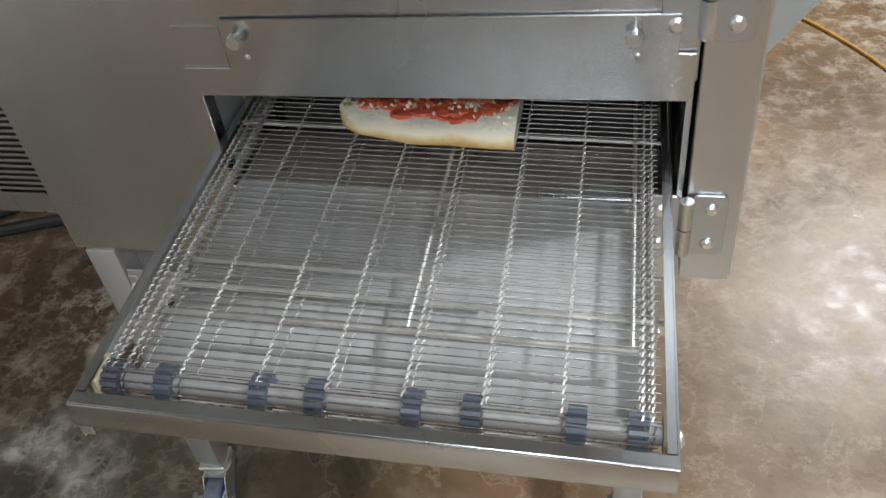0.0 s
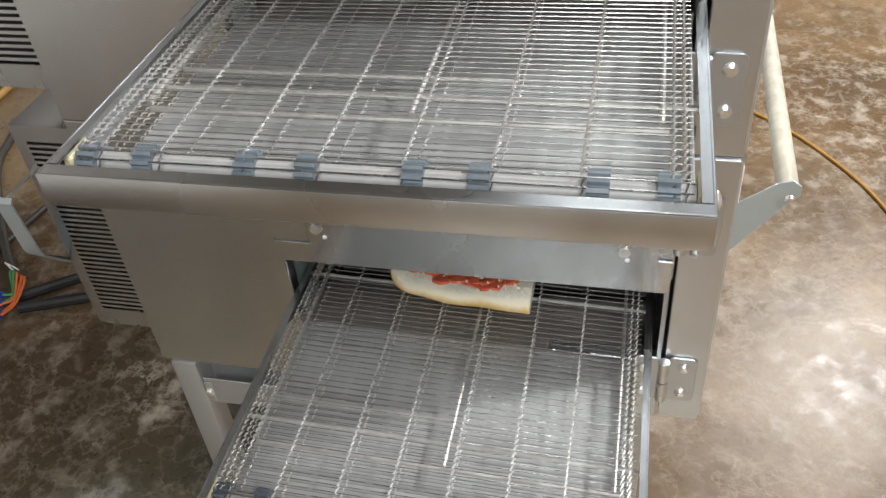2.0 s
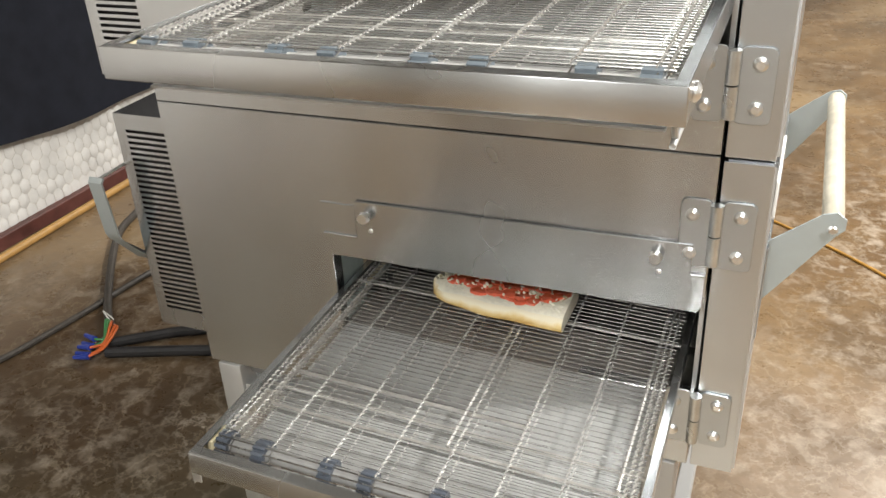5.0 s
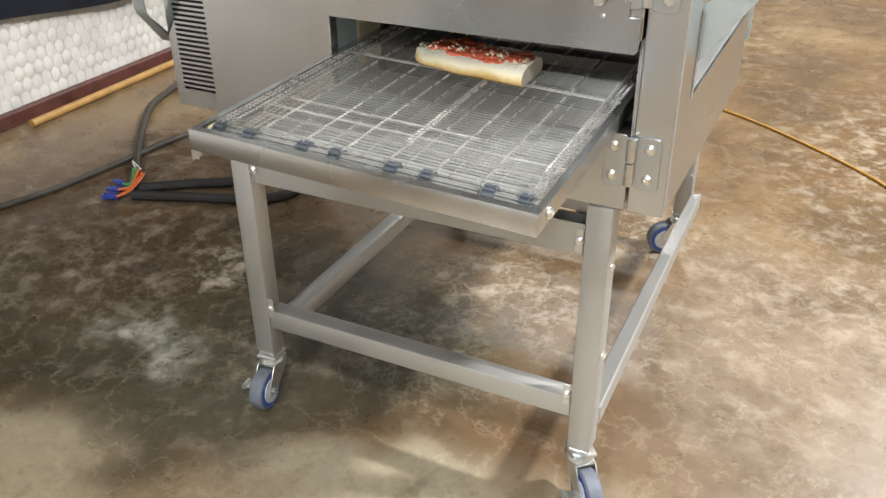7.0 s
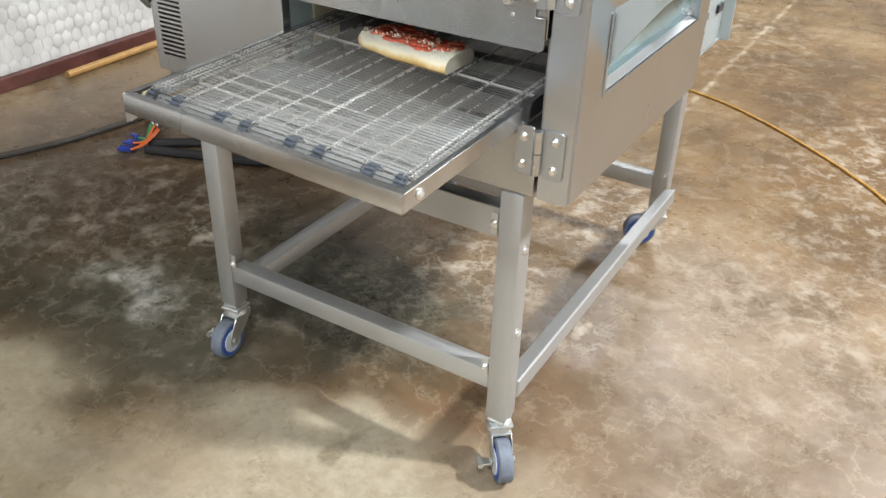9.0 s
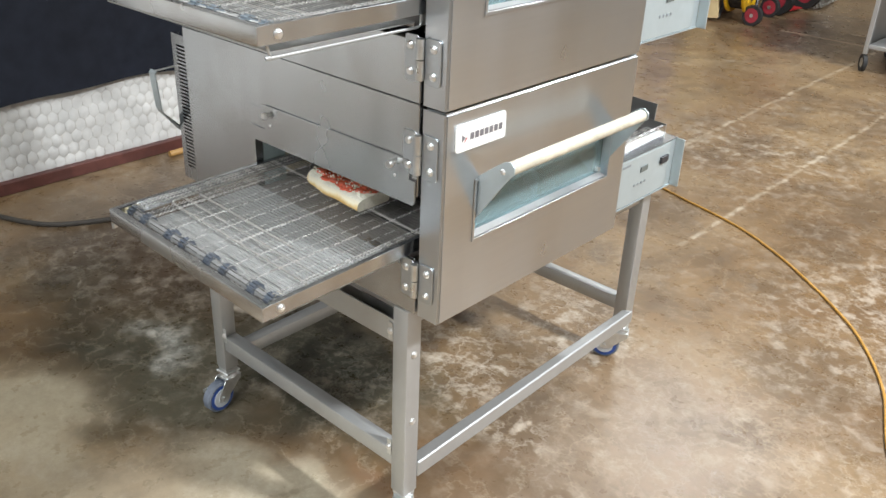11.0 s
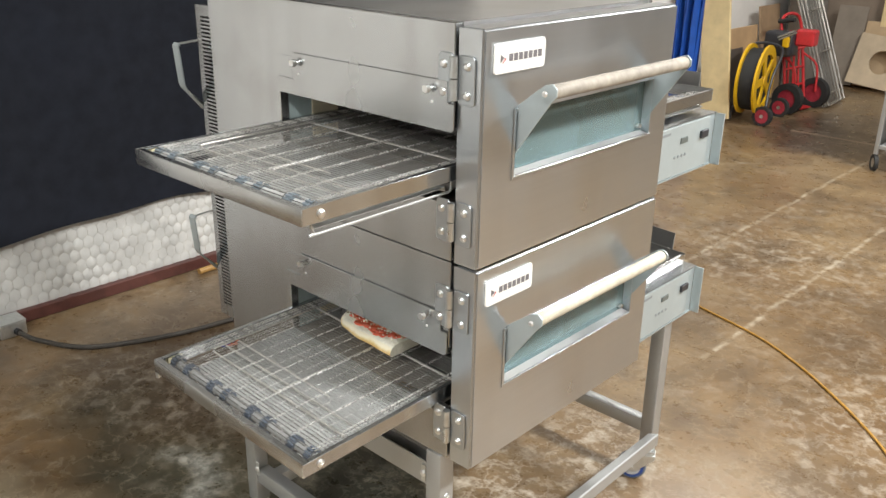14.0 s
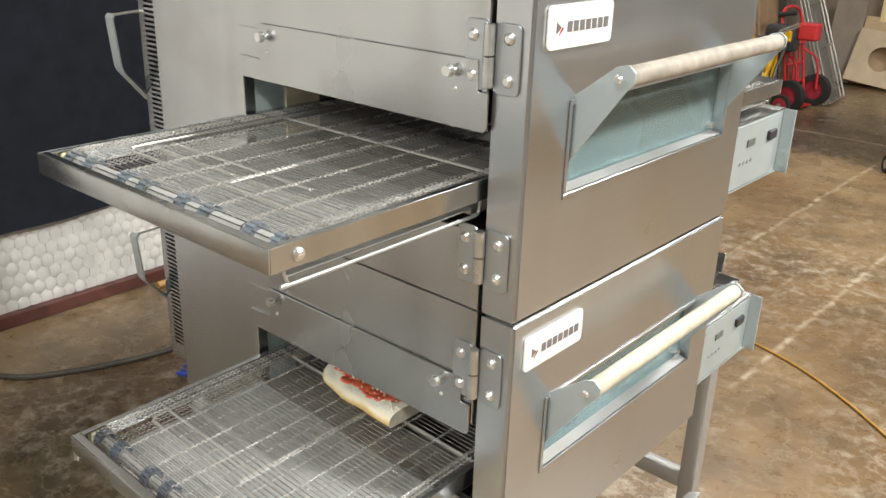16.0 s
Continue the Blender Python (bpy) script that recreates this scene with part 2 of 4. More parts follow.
def blot(base, x, y, rx, ry, colour, most, edge=0.55):
    """A patch of colour with a ragged edge, for spills and added tones."""
    mp = nt.nodes.new("ShaderNodeMapping")
    mp.inputs["Location"].default_value = (-x / rx, -y / ry, 0)
    mp.inputs["Scale"].default_value = (1 / rx, 1 / ry, 0)
    nt.links.new(bent, mp.inputs["Vector"])
    ln = nt.nodes.new("ShaderNodeVectorMath")
    ln.operation = "LENGTH"
    nt.links.new(mp.outputs[0], ln.inputs[0])
    f = ramp(nt, ln.outputs["Value"], [(edge, grey(1.0)), (1.0, grey(0.0))])
    f = maths(nt, "MULTIPLY", f, ramp(nt, mid, [(0.3, grey(most)), (0.68, grey(most * 0.75))]))
    return mix(nt, f, base, colour)


def spot(x, y, rx, ry, inner=0.3):
    """1 in the middle of a ragged oval, 0 outside it."""
    mp = nt.nodes.new("ShaderNodeMapping")
    mp.inputs["Location"].default_value = (-x / rx, -y / ry, 0)
    mp.inputs["Scale"].default_value = (1 / rx, 1 / ry, 0)
    nt.links.new(bent, mp.inputs["Vector"])
    ln = nt.nodes.new("ShaderNodeVectorMath")
    ln.operation = "LENGTH"
    nt.links.new(mp.outputs[0], ln.inputs[0])
    return ramp(nt, ln.outputs["Value"], [(inner, grey(1.0)), (1.0, grey(0.0))])


base = ramp(nt, big, [(0.36, (0.130, 0.074, 0.033)), (0.5, (0.205, 0.130, 0.063)), (0.64, (0.28, 0.193, 0.102))])
base = blot(base, 0.80, 0.60, 0.55, 0.85, (0.25, 0.195, 0.148), 0.8, 0.4)
# unseen floor, darkened so that the oven's left side mirrors less light
base = blot(base, -1.7, -1.2, 1.1, 0.9, (0.050, 0.042, 0.028), 0.95, 0.7)
base = blot(base, -0.22, -0.40, 0.24, 0.14, (0.20, 0.145, 0.085), 0.7, 0.3)
base = mix(nt, ramp(nt, mid, [(0.38, grey(0.75)), (0.55, grey(0.0))]), base, (0.10, 0.064, 0.034))
# dark and pale patches on unseen floor, added for the steel to mirror
base = blot(base, -0.95, -1.15, 0.70, 0.60, (0.060, 0.046, 0.030), 0.95, 0.6)
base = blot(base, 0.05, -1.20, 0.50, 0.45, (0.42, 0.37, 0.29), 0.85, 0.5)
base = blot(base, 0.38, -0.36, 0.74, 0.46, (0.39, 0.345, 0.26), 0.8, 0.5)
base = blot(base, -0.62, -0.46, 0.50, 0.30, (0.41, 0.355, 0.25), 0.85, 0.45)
# olive-black stain beside and under the stand, darkened further for the oven's shade
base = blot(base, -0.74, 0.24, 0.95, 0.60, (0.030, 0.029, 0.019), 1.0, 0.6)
base = blot(base, -1.25, 0.70, 0.90, 0.80, (0.070, 0.042, 0.023), 0.92, 0.5)
base = blot(base, 1.75, 0.35, 0.80, 1.10, (0.15, 0.10, 0.058), 0.85, 0.5)
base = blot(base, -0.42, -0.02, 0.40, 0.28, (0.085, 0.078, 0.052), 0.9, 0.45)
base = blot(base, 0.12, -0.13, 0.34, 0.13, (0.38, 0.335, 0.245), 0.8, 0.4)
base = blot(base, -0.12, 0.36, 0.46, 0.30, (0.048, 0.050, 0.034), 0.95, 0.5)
base = blot(base, -0.78, 6.35, 0.78, 1.0, (0.040, 0.025, 0.016), 1.0, 0.65)
base = blot(base, 0.28, 0.11, 0.20, 0.06, (0.17, 0.10, 0.060), 0.6, 0.3)
base = blot(base, 0.21, -0.155, 0.032, 0.06, (0.15, 0.115, 0.07), 0.75, 0.5)
base = blot(base, 0.31, -0.135, 0.03, 0.045, (0.20, 0.155, 0.10), 0.5, 0.4)
# chalky scale: thick where the seal has worn off, thin elsewhere
worn = ramp(nt, patch, [(0.42, grey(0.02)), (0.62, grey(0.30))])
for x, y, rx, ry, k in ((0.85, 0.90, 0.70, 0.70, 0.34), (0.10, 0.68, 0.36, 0.28, 0.95), (0.28, 1.12, 0.40, 0.30, 0.9), (0.36, 0.50, 0.26, 0.20, 0.8), (-0.08, 0.34, 0.36, 0.26, 0.5), (-0.72, 0.37, 0.22, 0.10, 0.95), (-0.61, 0.03, 0.16, 0.11, 0.9), (1.2, 2.0, 0.9, 0.9, 0.6), (-0.1, 3.2, 0.9, 0.8, 0.5)):
    worn = maths(nt, "MAXIMUM", worn, maths(nt, "MULTIPLY", spot(x, y, rx, ry), k))
cf = maths(nt, "MULTIPLY", ramp(nt, chalk, [(0.52, grey(0.0)), (0.58, grey(0.5)), (0.66, grey(0.9))]), worn)
base = mix(nt, cf, base, (0.52, 0.45, 0.36))
vein = noise_of(nt, v, 8.0, 8, 0.62, 0.1)
veins = ramp(nt, vein, [(0.474, grey(0.0)), (0.495, grey(0.38)), (0.505, grey(0.38)), (0.526, grey(0.0))])
base = mix(nt, maths(nt, "MULTIPLY", worn, veins), base, (0.62, 0.56, 0.47))
hair = noise_of(nt, v, 4.5, 8, 0.62, 0.2)
base = mix(nt, ramp(nt, hair, [(0.488, grey(0.0)), (0.498, grey(0.20)), (0.502, grey(0.20)), (0.512, grey(0.0))]), base, (0.50, 0.43, 0.32))
base = mix(nt, maths(nt, "MULTIPLY", spot(-0.61, 0.03, 0.15, 0.11, 0.1), ramp(nt, chalk, [(0.40, grey(0.15)), (0.6, grey(0.75))])), base, (0.46, 0.46, 0.42))
base = mix(nt, ramp(nt, fine, [(0.36, grey(0.28)), (0.58, grey(0.0))]), base, (0.12, 0.09, 0.06))
sep = nt.nodes.new("ShaderNodeSeparateXYZ")
thin = nt.nodes.new("ShaderNodeMix")
thin.data_type = "VECTOR"
thin.inputs[0].default_value = 0.10
nt.links.new(v, thin.inputs[4])
nt.links.new(bent, thin.inputs[5])
nt.links.new(thin.outputs[1], sep.inputs[0])
for at in (-0.39, 0.19):  # chalky lines along old joints
    d = maths(nt, "ABSOLUTE", maths(nt, "SUBTRACT", sep.outputs[0], at))
    f = ramp(nt, d, [(0.003, grey(1.0)), (0.018, grey(0.0))])
    far = maths(nt, "GREATER_THAN", sep.outputs[1], 1.9)
    f = maths(nt, "MULTIPLY", maths(nt, "MULTIPLY", f, far), ramp(nt, chalk, [(0.42, grey(0.05)), (0.6, grey(0.48))]))
    base = mix(nt, f, base, (0.58, 0.50, 0.38))
d = maths(nt, "ABSOLUTE", maths(nt, "SUBTRACT", sep.outputs[1], 6.15))
f = maths(nt, "MULTIPLY", ramp(nt, d, [(0.004, grey(0.6)), (0.03, grey(0.0))]), maths(nt, "GREATER_THAN", sep.outputs[0], -1.2))
base = mix(nt, f, base, (0.42, 0.31, 0.22))
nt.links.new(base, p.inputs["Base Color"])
nt.links.new(maths(nt, "ADD", maths(nt, "MULTIPLY", chalk, 0.48), maths(nt, "MULTIPLY", fine, 0.16)), p.inputs["Roughness"])
p.inputs["Specular IOR Level"].default_value = 0.45
bump(nt, p, maths(nt, "ADD", maths(nt, "MULTIPLY", fine, 0.5), maths(nt, "MULTIPLY", mid, 2.0)), 0.25, 0.004)

# ---- building helpers ----


def box(bm, x0, x1, y0, y1, z0, z1, bevel=0.0, seg=1):
    r = bmesh.ops.create_cube(bm, size=1.0, matrix=Matrix.Translation(((x0 + x1) / 2, (y0 + y1) / 2, (z0 + z1) / 2)) @ Matrix.Diagonal((x1 - x0, y1 - y0, z1 - z0, 1)))
    if bevel:
        edges = list({e for vv in r["verts"] for e in vv.link_edges})
        bmesh.ops.bevel(bm, geom=edges, offset=bevel, segments=seg, affect="EDGES", profile=0.5)
    return bm


def boxed(*a, **k):
    return box(bmesh.new(), *a, **k)


def cyl(bm, a, b, r0, r1=None, sides=16, caps=True):
    a, b = Vector(a), Vector(b)
    m = Matrix.Translation((a + b) / 2) @ (b - a).to_track_quat("Z", "Y").to_matrix().to_4x4()
    bmesh.ops.create_cone(bm, cap_ends=caps, segments=sides, radius1=r0, radius2=r0 if r1 is None else r1, depth=(b - a).length, matrix=m)
    return bm


def cyled(*a, **k):
    return cyl(bmesh.new(), *a, **k)


def tube(bm, pts, r, sides=8):
    pts = [Vector(q) for q in pts]
    rings = []
    side = None
    for i, q in enumerate(pts):
        d = (pts[min(i + 1, len(pts) - 1)] - pts[max(i - 1, 0)]).normalized()
        if side is None:
            side = d.orthogonal().normalized()
        side = (side - d * side.dot(d)).normalized()
        up = d.cross(side)
        rings.append([bm.verts.new(q + r * (math.cos(t) * side + math.sin(t) * up)) for t in (2 * math.pi * k / sides for k in range(sides))])
    for a, b in zip(rings, rings[1:]):
        for k in range(sides):
            bm.faces.new((a[k], a[(k + 1) % sides], b[(k + 1) % sides], b[k]))
    bm.faces.new(rings[0][::-1])
    bm.faces.new(rings[-1])
    return bm


def smooth_path(points, n=8):
    """A Catmull-Rom line through the points."""
    ps = [Vector(q) for q in points]
    ps = [2 * ps[0] - ps[1], *ps, 2 * ps[-1] - ps[-2]]
    out = []
    for a, b, c, d in zip(ps, ps[1:], ps[2:], ps[3:]):
        for k in range(n):
            t = k / n
            out.append(0.5 * (2 * b + (c - a) * t + (2 * a - 5 * b + 4 * c - d) * t * t + (3 * b - a - 3 * c + d) * t ** 3))
    return out + [ps[-2]]


def plate(bm, outline, axis, lo, hi, bevel=0.0):
    """A flat plate: outline in the two other axes' order, from lo to hi along axis."""
    def at(u, w, h):
        return {"x": (h, u, w), "y": (u, h, w), "z": (u, w, h)}[axis]
    n = len(outline)
    a = [bm.verts.new(at(u, w, lo)) for u, w in outline]
    b = [bm.verts.new(at(u, w, hi)) for u, w in outline]
    faces = [bm.faces.new(a), bm.faces.new(b[::-1])]
    for k in range(n):
        faces.append(bm.faces.new((a[k], b[k], b[(k + 1) % n], a[(k + 1) % n])))
    bmesh.ops.recalc_face_normals(bm, faces=faces)
    if bevel:
        bmesh.ops.bevel(bm, geom=list({e for f in faces for e in f.edges}), offset=bevel, segments=1, affect="EDGES")
    return bm


def rounded(u0, u1, w0, w1, r, n=4):
    out = []
    for cu, cw, a0 in ((u1 - r, w1 - r, 0), (u0 + r, w1 - r, 90), (u0 + r, w0 + r, 180), (u1 - r, w0 + r, 270)):
        for k in range(n + 1):
            a = radians(a0 + 90 * k / n)
            out.append((cu + r * math.cos(a), cw + r * math.sin(a)))
    return out


def mesh_of(bm, name, mat, soft=True):
    me = bpy.data.meshes.new(name)
    bmesh.ops.recalc_face_normals(bm, faces=bm.faces)
    bm.to_mesh(me)
    bm.free()
    me.materials.append(mat)
    if soft:
        me.shade_smooth()
        me.set_sharp_from_angle(angle=radians(35))
    return me


def part(name, bm, mat, parent=None, label="", at=None, soft=True):
    ob = new(name, mesh_of(bm, name, mat, soft) if isinstance(bm, bmesh.types.BMesh) else bm)
    ob.parent = parent
    if at is not None:
        ob.matrix_basis = at
    if label:
        ob["label"] = label
    return ob


def thing(name, label, category, group="", kind="", at=None):
    ob = tagged(new(name), label, category, group, kind)
    ob.empty_display_size = 0.05
    if at is not None:
        ob.matrix_basis = at
    return ob


def solid(name, bm, mat, label, category, group="", kind="", soft=True):
    return tagged(part(name, bm, mat, soft=soft), label, category, group, kind)


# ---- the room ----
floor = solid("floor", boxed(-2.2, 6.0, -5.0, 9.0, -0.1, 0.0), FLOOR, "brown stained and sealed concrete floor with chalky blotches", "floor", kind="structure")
solid("wall_west", boxed(-2.3, -2.14, -5.0, 9.0, 0.0, 4.2), WALL, "pale dusty insulated shed wall", "wall", kind="structure")
solid("wall_north", boxed(-2.14, 6.0, 9.0, 9.2, 0.0, 4.2), WALL_DIM, "dusty off-white end wall behind stored boards", "wall", kind="structure")
# out of view: added to close the room and give the steel reflections
solid("wall_east", boxed(6.0, 6.2, -5.0, 9.2, 0.0, 4.2), WALL_DIM, "plain grey wall, unseen, that closes the room", "wall", kind="structure")
solid("wall_south", boxed(-2.3, 6.2, -5.2, -5.0, 0.0, 4.2), WALL_DIM, "plain grey wall, unseen, that closes the room", "wall", kind="structure")
solid("ceiling", boxed(-2.3, 6.2, -5.2, 9.2, 4.2, 4.35), CEIL, "plain grey ceiling, unseen, that closes the room", "ceiling", kind="structure")
solid("baseboard", boxed(-2.14, -2.085, -5.0, 5.6, 0.0, 0.056, bevel=0.004), MAROON, "scuffed maroon painted sill beam along the floor", "baseboard", kind="structure")


def insulation_blanket():
    """White blanket that bulges through hexagonal wire netting."""
    bm, wire = bmesh.new(), bmesh.new()
    rnd = random.Random(4)
    w, rz = 0.047, 0.034
    hgt = rz * 1.5
    for j in range(int(0.6 / hgt)):
        for i in range(int(4.4 / w)):
            cy, cz = -1.2 + (i + 0.5 * (j % 2)) * w + rnd.uniform(-0.005, 0.005), 0.062 + 0.012 + j * hgt
            base = -1.2 + (i + 0.5 * (j % 2)) * w
            rim = [(base + w / 2 * math.sin(radians(60 * k)) / math.sin(radians(60)), cz + rz * math.cos(radians(60 * k))) for k in range(6)]
            top = rnd.uniform(0.001, 0.007)
            rv = [bm.verts.new((-2.118 + 0.0015 * math.sin(9 * q + 7 * s), q, s)) for q, s in rim]
            mv = [bm.verts.new((-2.118 + top * 0.8, cy + (q - cy) * 0.62, cz + (s - cz) * 0.62)) for q, s in rim]
            c = bm.verts.new((-2.118 + top, cy, cz))
            for k in range(6):
                q = (k + 1) % 6
                bm.faces.new((rv[k], rv[q], mv[q], mv[k]))
                bm.faces.new((mv[k], mv[q], c))
            for k in (0, 1, 2):
                tube(wire, [(-2.1155, *rim[k]), (-2.1155, *rim[(k + 1) % 6])], 0.0006, 3)
    bl = thing("insulation_blanket", "white insulation blanket bulging through hexagonal wire netting", "insulation")
    part("blanket", bm, INSULATION, bl)
    part("netting", wire, MESH_WIRE, bl, "rusty hexagonal wire netting", soft=False)


insulation_blanket()


def curtain():
    bm = bmesh.new()
    ny, nz = 170, 14
    rows = []
    for i in range(ny + 1):
        y = -0.95 + 3.95 * i / ny
        low = 0.372 + 0.035 * math.sin((y - 0.05) * 2.6) + 0.006 * math.sin(y * 8.1)
        col = []
        for j in range(nz + 1):
            f = j / nz
            z = low + (2.25 - low) * f
            x = -2.066 + 0.012 * math.sin(y * 5.2 + 0.6 * f) * (1 - 0.3 * f) + 0.006 * math.sin(y * 13.0 + 2 * f) + 0.01 * noise.noise((y * 2, z * 1.5, 1.0))
            col.append((bm.verts.new((x, y, z)), bm.verts.new((x - 0.006, y, z))))
        rows.append(col)
    for a, b in zip(rows, rows[1:]):
        for j in range(nz):
            bm.faces.new((a[j][0], b[j][0], b[j + 1][0], a[j + 1][0]))
            bm.faces.new((a[j][1], a[j + 1][1], b[j + 1][1], b[j][1]))
        bm.faces.new((a[0][0], a[0][1], b[0][1], b[0][0]))
        bm.faces.new((a[nz][0], b[nz][0], b[nz][1], a[nz][1]))
    solid("curtain", bm, CLOTH, "black cloth curtain hanging in front of the white wall", "curtain")


curtain()

# ---- the conveyor ovens ----
PITCH = 0.450
COLUMNS = (0.016, 0.023, 0.034, 0.086, 0.156, 0.217, 0.283, 0.350, 0.415, 0.479, 0.487)
BELT_X0, BELT_X1 = 0.014, 0.493
Y_FRONT, Y_END = -0.37, 1.03


WIRE_MESH = mesh_of(tube(bmesh.new(), [(BELT_X0, 0, 0), (BELT_X1, 0, 0)], 0.00050, 5), "belt_wire", WIRE, False)


WIRE_MESH_LOW = mesh_of(tube(bmesh.new(), [(BELT_X0, 0, 0), (BELT_X1, 0, 0)], 0.00042, 4), "belt_wire", WIRE_SHADED, False)


def wires(conv, z, y0, y1, step, phase, mesh):
    """The cross wires of the belt."""
    for i in range(int((y1 - y0) / step)):
        part("belt_wire", mesh, None, conv, at=pose(0, y0 + phase + i * step, z))


def chain_mesh(y0, y1, step, r):
    """One row of short hooked links that tie each wire to the next."""
    bm = bmesh.new()
    s = 0.0011
    for i in range(int((y1 - y0) / step)):
        y = y0 + i * step
        tube(bm, [(-s, y - 0.0012, 0.0006), (-0.2 * s, y + 0.22 * step, 0.0026), (s, y + 0.5 * step, 0.0012)], r, 5)
        tube(bm, [(s, y + 0.5 * step, 0.0012), (s, y + step - 0.0012, -0.0004)], r * 0.55, 4)
    return mesh_of(bm, "link_chain", LINK, False)


CHAIN = chain_mesh(Y_FRONT + 0.045, Y_END - 0.04, 0.0092, 0.00118)
CHAIN_LOW = chain_mesh(Y_FRONT + 0.049, 0.06, 0.0092, 0.0008)


def wrap_mesh(yc, zc, r0, sign):
    """The wires that pass round the end shaft."""
    bm = bmesh.new()
    for k in range(6):
        a = radians(-75 + 30 * k)
        tube(bm, [(BELT_X0, yc + sign * r0 * math.cos(a), zc + r0 * math.sin(a)), (BELT_X1, yc + sign * r0 * math.cos(a), zc + r0 * math.sin(a))], 0.0008, 4)
        b = radians(-75 + 30 * (k + 1))
        if k < 5:
            for c in COLUMNS:
                tube(bm, [(c, yc + sign * r0 * math.cos(a), zc + r0 * math.sin(a)), (c + 0.002, yc + sign * r0 * math.cos(b), zc + r0 * math.sin(b))], 0.0009, 3)
    return bm


def sprocket_mesh():
    bm = bmesh.new()
    n, ro, ri, w = 13, 0.0165, 0.0132, 0.008
    out = []
    for k in range(n):
        for f, rr in ((0.0, ri), (0.18, ro), (0.62, ro), (0.8, ri)):
            a = 2 * math.pi * (k + f) / n
            out.append((rr * math.cos(a), rr * math.sin(a)))
    return plate(bm, out, "x", -w, w)


SPROCKET_MESH = mesh_of(sprocket_mesh(), "sprocket", SPROCKET)
SPROCKET_UPPER = mesh_of(sprocket_mesh(), "sprocket", SPROCKET_LIT)


def screw_mesh(r=0.0075, h=0.004):
    """A round-headed slotted screw that points along -y."""
    bm = bmesh.new()
    cyl(bm, (0, 0, 0), (0, -h * 0.45, 0), r, r * 0.95, 14)
    cyl(bm, (0, -h * 0.45, 0), (0, -h, 0), r * 0.95, r * 0.55, 14)
    box(bm, -r * 0.55, r * 0.55, -h - 0.0003, -h + 0.0006, -r * 0.09, r * 0.09)
    return bm


SCREW_MESH = mesh_of(screw_mesh(0.0082, 0.0048), "screw", CHROME)


def conveyor(oven):
    z = 0.832
    conv = part("conveyor", boxed(0.0, 0.507, Y_FRONT, Y_FRONT + 0.0025, z - 0.030, z, bevel=0.0012, seg=2), STEEL, oven, "stainless conveyor tray with a wire belt")
    # channel frame: front and end faces with turned lips, two side rails
    lip = bmesh.new()
    box(lip, 0.0015, 0.5055, Y_FRONT + 0.0025, Y_FRONT + 0.015, z - 0.0025, z - 0.0003, bevel=0.0006)
    box(lip, 0.0015, 0.5055, Y_FRONT + 0.0025, Y_FRONT + 0.012, z - 0.0297, z - 0.0277)
    part("front_lip", lip, STEEL, conv)
    for name, x0, x1, lx0, lx1 in (("side_rail", 0.0, 0.0025, 0.0025, 0.010), ("side_rail", 0.5045, 0.507, 0.497, 0.5045)):
        bm = boxed(x0, x1, Y_FRONT + 0.0027, Y_END, z - 0.030, z, bevel=0.0006)
        box(bm, lx0, lx1, Y_FRONT + 0.016, Y_END - 0.01, z - 0.0025, z - 0.0003)
        part(name, bm, STEEL, conv)
    end = boxed(0.0, 0.507, Y_END, Y_END + 0.0025, z - 0.030, z + 0.002, bevel=0.0008)
    part("end_plate", end, STEEL_DULL, conv)
    stop = boxed(0.0, 0.44, Y_END + 0.055, Y_END + 0.058, z - 0.03, z + 0.030, bevel=0.0008)
    box(stop, 0.0, 0.44, Y_END + 0.003, Y_END + 0.055, z - 0.030, z - 0.028)
    part("end_stop", stop, STEEL_DULL, conv, "dark raised stop at the tray's end")
    part("rail_screw", SCREW_MESH, None, conv, at=pose(0.5071, Y_FRONT + 0.04, z - 0.016, 0, 0, 90))
    wires(conv, z - 0.003, Y_FRONT + 0.045, Y_END - 0.04, 0.0092, 0.0, WIRE_MESH)
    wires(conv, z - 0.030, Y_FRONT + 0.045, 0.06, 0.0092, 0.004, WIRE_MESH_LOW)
    for c in COLUMNS:
        part("link_chain", CHAIN, None, conv, at=pose(c, 0, z - 0.003))
        part("link_chain", CHAIN_LOW, None, conv, at=pose(c, 0, z - 0.030))
    part("belt_turn", wrap_mesh(Y_FRONT + 0.045, z - 0.018, 0.0155, -1), WIRE, conv, soft=False)
    shaft = part("shaft", cyled((0.012, Y_FRONT + 0.045, z - 0.018), (0.495, Y_FRONT + 0.045, z - 0.018), 0.0095, None, 18), SHAFT_SHADED, conv, "round drive shaft")
    for i, x in enumerate((0.021, 0.070, 0.157, 0.207, 0.291, 0.341, 0.427, 0.476)):
        part("sprocket", SPROCKET_MESH, None, shaft, at=pose(x, Y_FRONT + 0.045, z - 0.018, 17 * i, 0, 0))
    tab = boxed(0.0005, 0.0022, Y_FRONT + 0.001, Y_FRONT + 0.020, z - 0.046, z - 0.0302)
    box(tab, 0.0023, 0.012, Y_FRONT + 0.001, Y_FRONT + 0.0026, z - 0.042, z - 0.0302)
    part("corner_tab", tab, ZINC, conv, "small bent tab below the tray corner")
    part("bushing", boxed(0.003, 0.012, Y_FRONT + 0.030, Y_FRONT + 0.062, z - 0.026, z - 0.005, bevel=0.002), BUSH, conv, "cream plastic bushing")
    part("bushing", boxed(0.4955, 0.5043, Y_FRONT + 0.030, Y_FRONT + 0.062, z - 0.026, z - 0.005, bevel=0.002), BUSH, conv)
